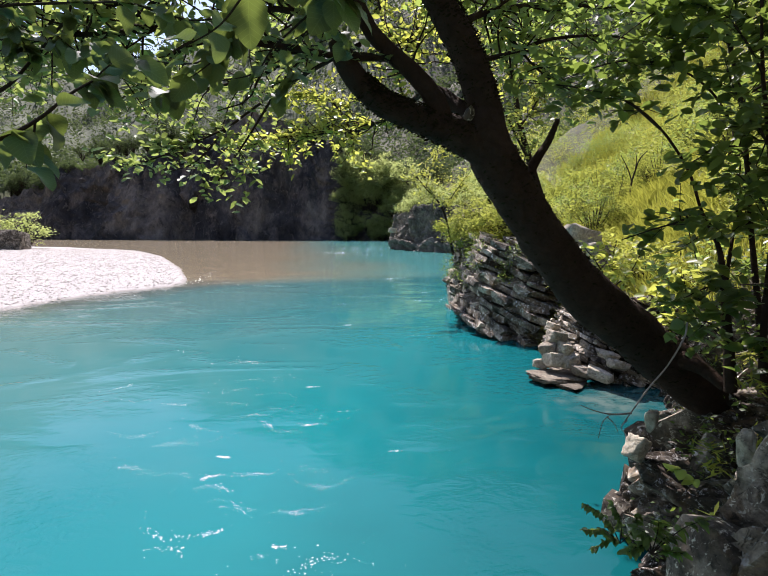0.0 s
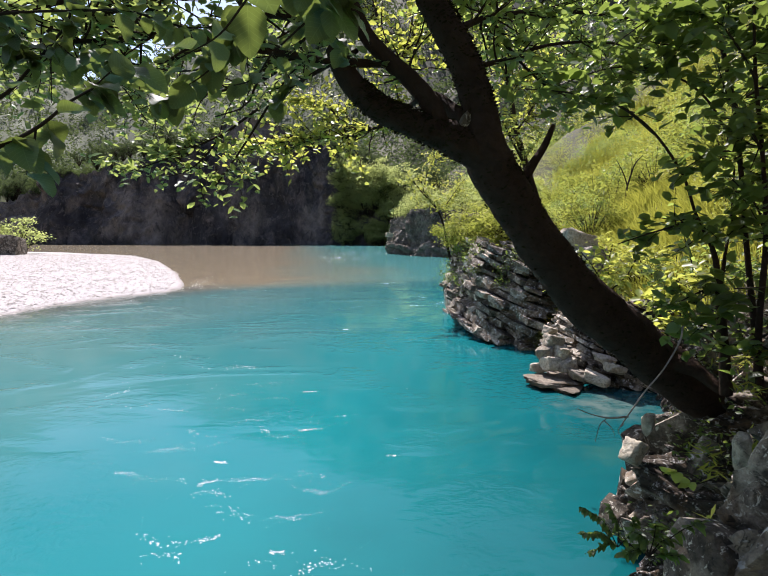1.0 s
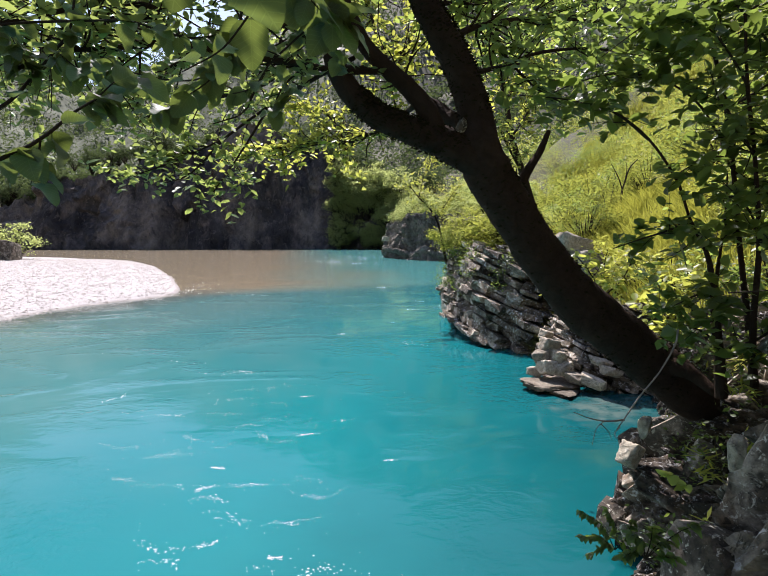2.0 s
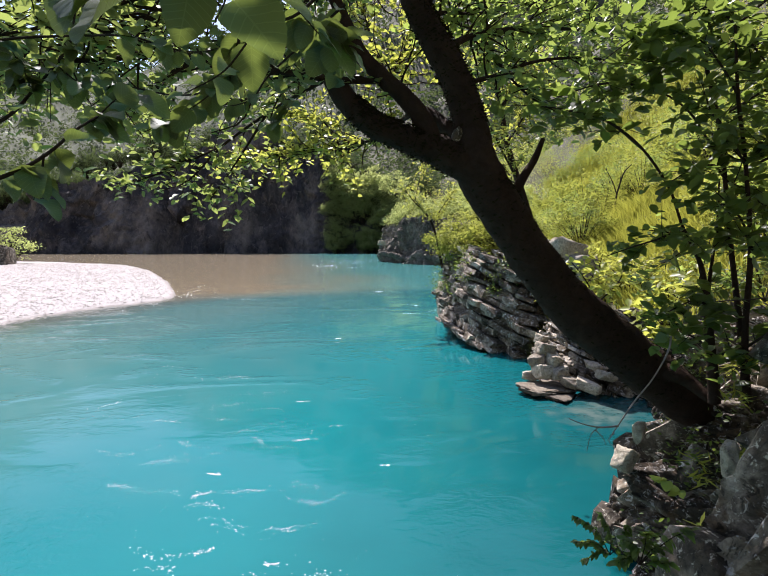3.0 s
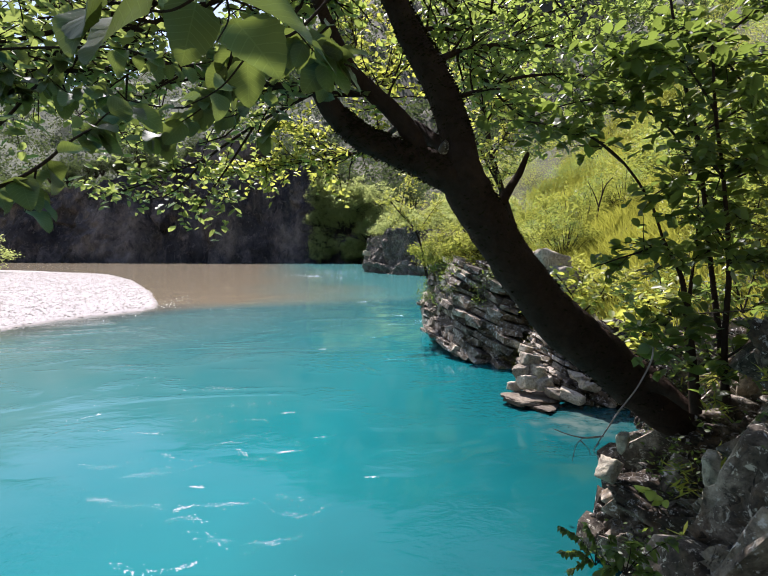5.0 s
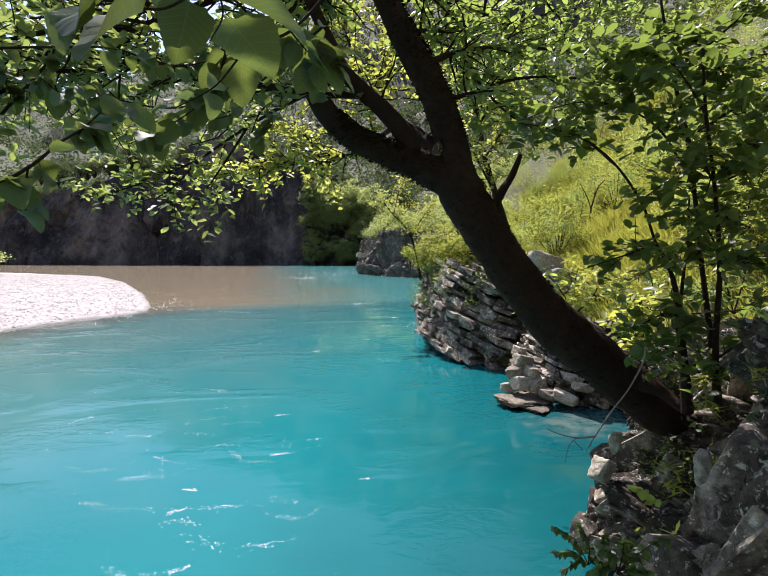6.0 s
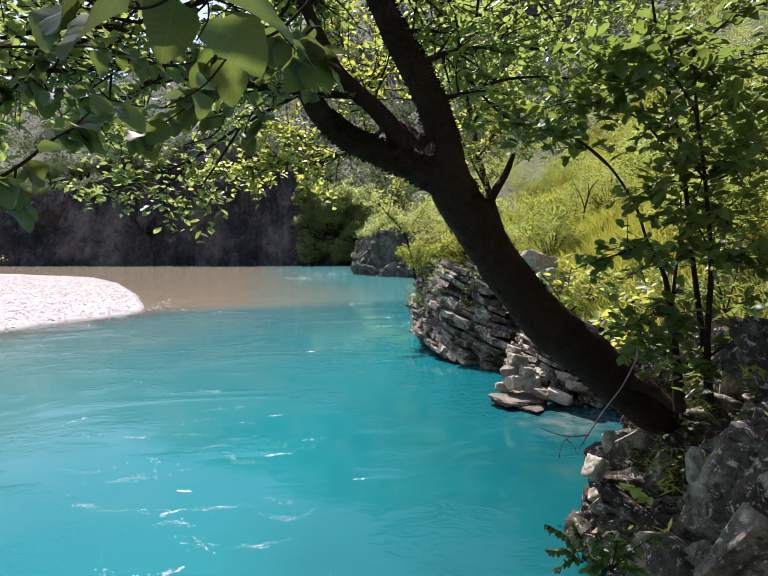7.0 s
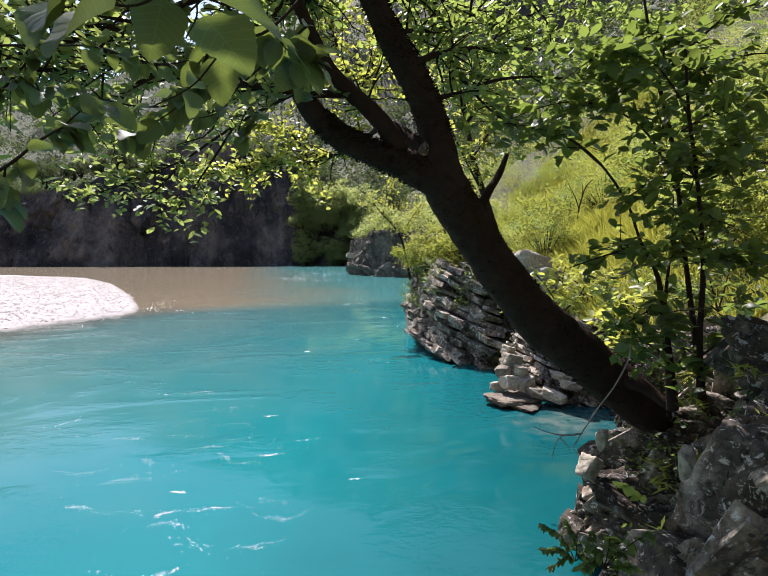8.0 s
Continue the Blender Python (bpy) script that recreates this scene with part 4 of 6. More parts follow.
# ---- foliage tools ----
def spray(wood, leaves, path, radii, twigs, length, gap, rng, droop=0.35, start=0.15, spread=1.0, sides=6):
    """A bough along the path with side twigs; leaf places are added along the twigs."""
    pts, rad = smooth_line(path, radii, 5)
    wood.tube(path, radii, sides, 0.15, int(rng.integers(99)), 5)
    for _ in range(twigs):
        k = int(rng.uniform(start, 1.0) * (len(pts) - 1))
        ahead = pts[min(k + 1, len(pts) - 1)] - pts[max(k - 1, 0)]
        ahead /= np.linalg.norm(ahead) + 1e-9
        way = ahead * rng.uniform(0.1, 0.9) + rng.normal(0, 0.65, 3) * spread
        way /= np.linalg.norm(way)
        way[2] *= 0.6
        n = max(3, int(length / gap * rng.uniform(0.5, 1.2)))
        p, line = pts[k].copy(), [pts[k].copy()]
        for j in range(n):
            way = way + rng.normal(0, 0.12, 3)
            way[2] -= droop * gap
            way /= np.linalg.norm(way)
            p = p + way * gap
            line.append(p.copy())
            leaves.append(p + rng.normal(0, gap * 0.55, 3))
        r = min(rad[k] * 0.5, 0.004 + 0.0015 * n)
        wood.tube(np.array(line)[::2] if len(line) > 5 else line, [r, r * 0.35], 4, 0, 0, 1)


def tuft_bush(name, radius, tall, clumps, per, leaf, material, seed, flat=1.0):
    """Meshes of one bush about the origin: stems, and leaves in loose clumps with gaps."""
    g = np.random.default_rng(seed)
    wood, centres = Wood(), []
    for _ in range(clumps):
        a, rr = g.uniform(0, 2 * np.pi), radius * np.sqrt(g.uniform(0.02, 1.0))
        top = tall * (1 - 0.55 * (rr / radius) ** 2) * g.uniform(0.55, 1.1)
        c = np.array([rr * np.cos(a), rr * np.sin(a), top])
        wood.tube([c * [0.05, 0.05, 0] - [0, 0, 0.2], c * [0.45, 0.45, 0.55], c], [0.022 * radius, 0.014 * radius, 0.004 * radius], 3, 0, 0, 1)
        size = radius * g.uniform(0.09, 0.19)
        centres.append(c + g.normal(0, 1, (per, 3)) * [size, size, size * 0.62 * flat])
        below = c * [0.7, 0.7, 0.55] + g.normal(0, size, (per // 5, 3))
        centres.append(below)
    centres = np.concatenate(centres)
    centres[:, 2] = np.abs(centres[:, 2] + 0.05)
    return wood.mesh(name + "_stem", M_TWIG), leaf_cloud(centres, leaf, name + "_foliage", material, g, 0.9)


def ground_z(x, y):
    return float(height(np.array([float(x)]), np.array([float(y)]))[0])


def make_leaf_mesh(name, material, length, wide, seed):
    """A broad toothed leaf with a folded rib and a short stalk, base at the origin, along +x."""
    g = np.random.default_rng(seed)
    n = 19
    t = np.linspace(0, 1, n)
    half = wide * np.sin(np.pi * t ** 0.72) ** 0.60 * (1 - 0.10 * t)
    half[-1] = 0.0
    saw = 1 + 0.07 * (np.arange(n) % 2) + g.uniform(-0.03, 0.03, n)
    x = t * length
    sag = -0.22 * length * t ** 2
    rib = np.stack([x, x * 0, sag], 1)
    lift = 0.35 * half
    wave = 0.05 * length * np.sin(t * 9 + g.uniform(0, 6))
    le = np.stack([x - 0.04 * length * saw, half * saw, sag + lift + wave * half / wide], 1)
    ri = np.stack([x - 0.04 * length * saw, -half * saw, sag + lift - wave * half / wide], 1)
    stalk = np.array([[-0.16 * length, 0.0012, 0.02 * length], [-0.16 * length, -0.0012, 0.02 * length]])
    v = np.concatenate([rib, le, ri, stalk])
    f = []
    for k in range(n - 1):
        f.append((k, k + 1, n + k + 1, n + k))
        f.append((2 * n + k, 2 * n + k + 1, k + 1, k))
    f.append((3 * n, 3 * n + 1, 2 * n, n))
    return mesh_of(name, v, f, material, True)


# ---- leaning tree ----
def leaning_tree():
    base = (2.80, 4.77, 2.09)
    tree = thing("leaning_tree", base, "dark-barked tree leaning over the turquoise water", "tree")
    off = Matrix.Translation(-Vector(base))
    g = np.random.default_rng(11)

    def limb(name, pts, radii, knobs=0.25, sides=18, seed=0, label=""):
        w = Wood()
        w.tube(pts, radii, sides, knobs, seed, 10)
        return put(name, w.mesh(name, M_BARK), tree, label, off)
    limb("trunk", [(3.27, 5.14, 1.80), (2.81, 4.93, 2.16), (2.30, 4.72, 2.51), (1.77, 4.56, 2.92), (1.37, 4.46, 3.36), (1.10, 4.40, 3.73), (0.89, 4.36, 4.06), (0.81, 4.33, 4.27), (0.79, 4.34, 4.47)],
         [0.22, 0.25, 0.22, 0.205, 0.19, 0.185, 0.195, 0.165, 0.12], 0.22, 26, 1)
    limb("limb", [(0.85, 4.35, 4.11), (0.79, 4.34, 4.47), (0.68, 4.32, 4.79), (0.54, 4.30, 5.06), (0.38, 4.33, 5.34), (0.23, 4.37, 5.68), (0.06, 4.53, 6.20)],
         [0.16, 0.135, 0.125, 0.12, 0.11, 0.10, 0.08], 0.22, 20, 2)
    limb("limb", [(0.87, 4.34, 4.07), (0.67, 4.30, 4.19), (0.47, 4.26, 4.28), (0.23, 4.22, 4.36), (0.00, 4.18, 4.45), (-0.18, 4.15, 4.59), (-0.30, 4.15, 4.77), (-0.35, 4.15, 4.90)],
         [0.13, 0.135, 0.125, 0.11, 0.10, 0.095, 0.085, 0.07], 0.25, 18, 3)
    limb("limb", [(0.47, 4.26, 4.25), (0.40, 4.23, 4.47), (0.25, 4.24, 4.67), (0.06, 4.22, 4.83), (-0.10, 4.19, 4.99), (-0.20, 4.16, 5.18), (-0.30, 4.14, 5.39), (-0.44, 4.07, 5.69)],
         [0.09, 0.085, 0.075, 0.065, 0.06, 0.055, 0.05, 0.04], 0.22, 14, 4)
    limb("limb", [(0.74, 4.33, 4.40), (0.60, 4.54, 4.52), (0.50, 4.65, 4.63), (0.37, 4.71, 4.69)], [0.07, 0.065, 0.06, 0.05], 0.25, 12, 8)
    limb("dead_branch", [(1.13, 4.46, 3.83), (1.30, 4.59, 4.09), (1.41, 4.66, 4.24), (1.51, 4.73, 4.44)], [0.05, 0.038, 0.03, 0.02], 0.25, 10, 5)
    for pts, radii in (([(1.90, 4.72, 2.96), (2.19, 4.90, 2.79), (2.46, 5.03, 2.62), (2.73, 5.11, 2.43), (3.03, 5.19, 2.22)], [0.06, 0.075, 0.07, 0.06, 0.05]),
                       ([(2.52, 4.80, 2.36), (2.77, 4.59, 2.30), (2.90, 4.38, 2.16)], [0.10, 0.07, 0.04])):
        w = Wood()
        w.tube(pts, radii, 12, 0.35, 17, 6)
        put("root", w.mesh("root", M_MOSS if len(pts) == 5 else M_BARK), tree, "mossy root" if len(pts) == 5 else "", off)
    # moss on the upper side of the bark, and a pale scar in the fork
    tufts = []
    for pts, radii in (([(2.81, 4.93, 2.16), (2.30, 4.72, 2.51), (1.77, 4.56, 2.92), (1.37, 4.46, 3.36), (1.10, 4.40, 3.73), (0.89, 4.36, 4.06)], [0.25, 0.22, 0.205, 0.19, 0.185, 0.19]),
                       ([(0.79, 4.34, 4.47), (0.68, 4.32, 4.79), (0.54, 4.30, 5.06), (0.38, 4.33, 5.34), (0.23, 4.37, 5.68)], [0.135, 0.125, 0.12, 0.11, 0.10]),
                       ([(0.67, 4.30, 4.19), (0.47, 4.26, 4.28), (0.23, 4.22, 4.36), (0.00, 4.18, 4.45), (-0.18, 4.15, 4.59)], [0.135, 0.125, 0.11, 0.10, 0.095])):
        line, rad = smooth_line(pts, radii, 12)
        k = g.integers(0, len(line), 1500)
        way = g.normal(0, 1, (1500, 3)) + np.array([0.5, 0.1, 0.35])
        run = np.gradient(line, axis=0)[k]
        run /= np.linalg.norm(run, axis=1)[:, None]
        way -= run * (way * run).sum(1)[:, None]
        way /= np.linalg.norm(way, axis=1)[:, None]
        tufts.append(line[k] + way * (rad[k] * g.uniform(0.98, 1.10, 1500))[:, None])
    put("moss", leaf_cloud(np.concatenate(tufts), 0.022, "moss", M_FUZZ, g, 2.0, 1.8), tree, "dark moss on the bark", off)
    put("scar", chunk_mesh("scar", M_LICHEN, 577, 26), tree, "pale bare scar in the fork", off @ pose(0.665, 4.235, 4.375, 10, 25, 20) @ Matrix.Diagonal((0.085, 0.06, 0.14, 1)))
    # boughs: sprays over the water with shade in the leaf colour, and the high crown that shades the bank
    w, lv = Wood(), []
    spray(w, lv, [(0.02, 4.22, 4.80), (-0.30, 4.07, 4.76), (-0.61, 3.76, 4.72), (-0.89, 3.56, 4.70), (-1.14, 3.35, 4.69), (-1.28, 3.25, 4.67), (-1.46, 3.14, 4.61), (-1.70, 3.04, 4.56), (-1.90, 2.94, 4.55)], [0.028, 0.024, 0.022, 0.022, 0.02, 0.02, 0.016, 0.012, 0.008], 44, 0.55, 0.045, g, 0.5)
    spray(w, lv, [(-0.18, 4.16, 4.88), (-0.57, 4.47, 4.79), (-0.95, 4.76, 4.67), (-1.40, 4.93, 4.42), (-1.74, 5.00, 4.12), (-2.01, 5.09, 4.04)], [0.02, 0.017, 0.014, 0.011, 0.008, 0.004], 20, 0.5, 0.045, g, 0.6)
    spray(w, lv, [(-0.95, 4.76, 4.67), (-1.15, 4.83, 4.40), (-1.35, 4.90, 4.15), (-1.51, 4.88, 3.93)], [0.012, 0.01, 0.008, 0.004], 18, 0.4, 0.04, g, 0.7)
    spray(w, lv, [(-1.40, 4.93, 4.42), (-1.80, 4.91, 4.24), (-2.15, 4.90, 4.11), (-2.49, 4.99, 4.03)], [0.01, 0.008, 0.006, 0.004], 22, 0.4, 0.04, g, 0.7)
    spray(w, lv, [(-0.20, 4.16, 5.16), (-0.52, 4.10, 5.07), (-0.88, 4.10, 5.11), (-1.31, 4.19, 5.00), (-1.72, 4.27, 4.77), (-2.08, 4.34, 4.53)], [0.03, 0.025, 0.02, 0.016, 0.01, 0.005], 46, 0.6, 0.05, g, 0.5)
    spray(w, lv, [(-0.52, 4.10, 5.07), (-0.72, 4.39, 4.92), (-0.99, 4.57, 4.78), (-1.51, 4.77, 4.72), (-1.80, 4.86, 4.68), (-2.11, 4.95, 4.61), (-2.33, 5.05, 4.55)], [0.02, 0.018, 0.014, 0.012, 0.01, 0.008, 0.004], 40, 0.55, 0.05, g, 0.5)
    spray(w, lv, [(-0.44, 4.07, 5.69), (-0.95, 3.83, 5.35), (-1.37, 3.60, 5.06), (-1.73, 3.37, 4.82), (-2.08, 3.25, 4.66), (-2.40, 3.13, 4.49)], [0.03, 0.025, 0.02, 0.015, 0.01, 0.005], 32, 0.6, 0.05, g, 0.5)
    spray(w, lv, [(-0.44, 4.07, 5.69), (-0.93, 3.52, 5.28), (-1.40, 3.18, 4.96), (-1.72, 2.96, 4.73), (-1.99, 2.74, 4.57)], [0.03, 0.025, 0.02, 0.012, 0.005], 30, 0.6, 0.05, g, 0.5)
    spray(w, lv, [(-1.37, 3.60, 5.06), (-1.73, 3.67, 4.81), (-1.98, 3.76, 4.72), (-2.28, 3.85, 4.65), (-2.55, 3.95, 4.61)], [0.02, 0.016, 0.012, 0.008, 0.004], 34, 0.6, 0.05, g, 0.5)
    spray(w, lv, [(-0.95, 3.83, 5.35), (-1.50, 4.00, 5.38), (-2.00, 4.20, 5.24), (-2.60, 4.40, 5.06), (-3.10, 4.50, 4.90)], [0.02, 0.016, 0.012, 0.008, 0.004], 46, 0.6, 0.05, g, 0.5)
    spray(w, lv, [(-1.37, 3.60, 5.06), (-1.90, 3.50, 5.12), (-2.40, 3.50, 5.00), (-2.90, 3.50, 4.76)], [0.016, 0.012, 0.008, 0.004], 36, 0.55, 0.05, g, 0.5)
    spray(w, lv, [(-1.31, 4.19, 5.00), (-1.90, 4.80, 5.34), (-2.60, 5.20, 5.50), (-3.30, 5.60, 5.40)], [0.016, 0.012, 0.008, 0.004], 40, 0.6, 0.05, g, 0.5)
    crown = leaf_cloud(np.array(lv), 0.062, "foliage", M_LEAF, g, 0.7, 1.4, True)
    put("foliage", crown, tree, "leaves in a shaded green tone", off)
    put("bough", w.mesh("bough", M_BARK), tree, "", off)
    # sprays beyond the fork, sunlight put into the leaf colour
    w, lv = Wood(), []
    spray(w, lv, [(0.37, 4.71, 4.69), (0.08, 5.56, 4.65), (-0.36, 6.16, 4.59), (-0.84, 6.47, 4.64), (-1.35, 6.66, 4.59), (-1.74, 6.76, 4.52)], [0.03, 0.02, 0.016, 0.012, 0.009, 0.004], 95, 0.55, 0.04, g, 0.3)
    spray(w, lv, [(-0.36, 6.16, 4.59), (-0.60, 6.40, 4.97), (-0.85, 6.62, 5.10), (-1.11, 6.72, 5.10)], [0.014, 0.01, 0.008, 0.004], 44, 0.45, 0.04, g, 0.3)
    spray(w, lv, [(0.37, 4.71, 4.69), (0.18, 5.63, 5.23), (0.03, 6.29, 5.75), (-0.08, 6.85, 6.30), (-0.15, 7.23, 6.93)], [0.03, 0.02, 0.016, 0.012, 0.008], 70, 0.7, 0.05, g, 0.2)
    spray(w, lv, [(0.18, 5.63, 5.23), (0.37, 6.29, 5.75), (0.57, 6.75, 6.25)], [0.014, 0.01, 0.005], 40, 0.7, 0.05, g, 0.2)
    put("foliage", leaf_cloud(np.array(lv), 0.06, "sunlit_foliage", M_SUNLEAF, g, 0.8, 1.35, True), tree, "leaves in a sunlit yellow-green tone", off)
    put("bough", w.mesh("bough", M_BARK), tree, "", off)
    w, lv = Wood(), []
    spray(w, lv, [(0.68, 4.32, 4.79), (1.04, 4.59, 4.95), (1.51, 4.92, 5.18), (2.11, 5.23, 5.31), (2.68, 5.44, 5.31)], [0.03, 0.02, 0.015, 0.01, 0.005], 36, 0.6, 0.05, g, 0.4)
    spray(w, lv, [(0.54, 4.30, 5.06), (0.96, 4.84, 5.39), (1.62, 5.48, 5.69), (2.47, 5.89, 5.81), (3.20, 6.09, 5.78)], [0.035, 0.025, 0.018, 0.012, 0.006], 44, 0.7, 0.05, g, 0.3)
    spray(w, lv, [(0.96, 4.84, 5.39), (1.18, 4.80, 5.05), (1.43, 4.77, 4.80), (1.73, 4.76, 4.65)], [0.016, 0.012, 0.008, 0.004], 30, 0.45, 0.045, g, 0.4)
    spray(w, lv, [(0.23, 4.37, 5.68), (1.00, 5.40, 6.10), (1.80, 6.20, 6.22), (2.60, 6.80, 6.20)], [0.03, 0.02, 0.012, 0.005], 60, 0.7, 0.05, g, 0.3)
    spray(w, lv, [(0.38, 4.33, 5.34), (0.90, 5.30, 5.75), (1.50, 6.20, 5.92), (2.00, 6.90, 6.00)], [0.025, 0.018, 0.012, 0.005], 56, 0.7, 0.05, g, 0.3)
    spray(w, lv, [(1.80, 6.20, 6.22), (2.60, 6.40, 6.50), (3.50, 6.60, 6.60), (4.30, 6.80, 6.50)], [0.012, 0.010, 0.008, 0.004], 50, 0.7, 0.05, g, 0.3)
    spray(w, lv, [(0.06, 4.53, 6.20), (-0.40, 5.60, 6.20), (-0.90, 6.40, 6.20), (-1.40, 6.90, 6.05)], [0.025, 0.018, 0.012, 0.005], 50, 0.7, 0.05, g, 0.3)
    # out of sight above: the high crown
    for k in range(8):
        a = g.uniform(-0.9, 1.1)
        top = np.array((0.23, 4.37, 5.68))
        mid = top + np.array([a * 1.6, g.uniform(-0.6, 2.0), g.uniform(0.6, 1.6)])
        end = mid + np.array([a * 2.2, g.uniform(-1.0, 2.6), g.uniform(0.2, 1.6)])
        spray(w, lv, [top, (top + mid) / 2 + [0, 0, 0.2], mid, end], [0.06, 0.045, 0.03, 0.008], 22, 0.9, 0.06, g, 0.2, 0.25)
    for k in range(8):
        top = np.array((-0.44, 4.07, 5.69))
        mid = top + np.array([g.uniform(-2.2, 0.4), g.uniform(-2.6, 1.4), g.uniform(0.3, 1.2)])
        end = mid + np.array([g.uniform(-2.0, 0.2), g.uniform(-1.2, 1.6), g.uniform(0.0, 0.9)])
        spray(w, lv, [top, (top + mid) / 2 + [0, 0, 0.15], mid, end], [0.045, 0.035, 0.025, 0.006], 26, 0.8, 0.06, g, 0.2, 0.2)
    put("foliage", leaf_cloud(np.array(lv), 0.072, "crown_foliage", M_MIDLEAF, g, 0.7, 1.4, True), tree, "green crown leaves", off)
    put("bough", w.mesh("bough", M_BARK), tree, "", off)
    return tree


leaning_tree()


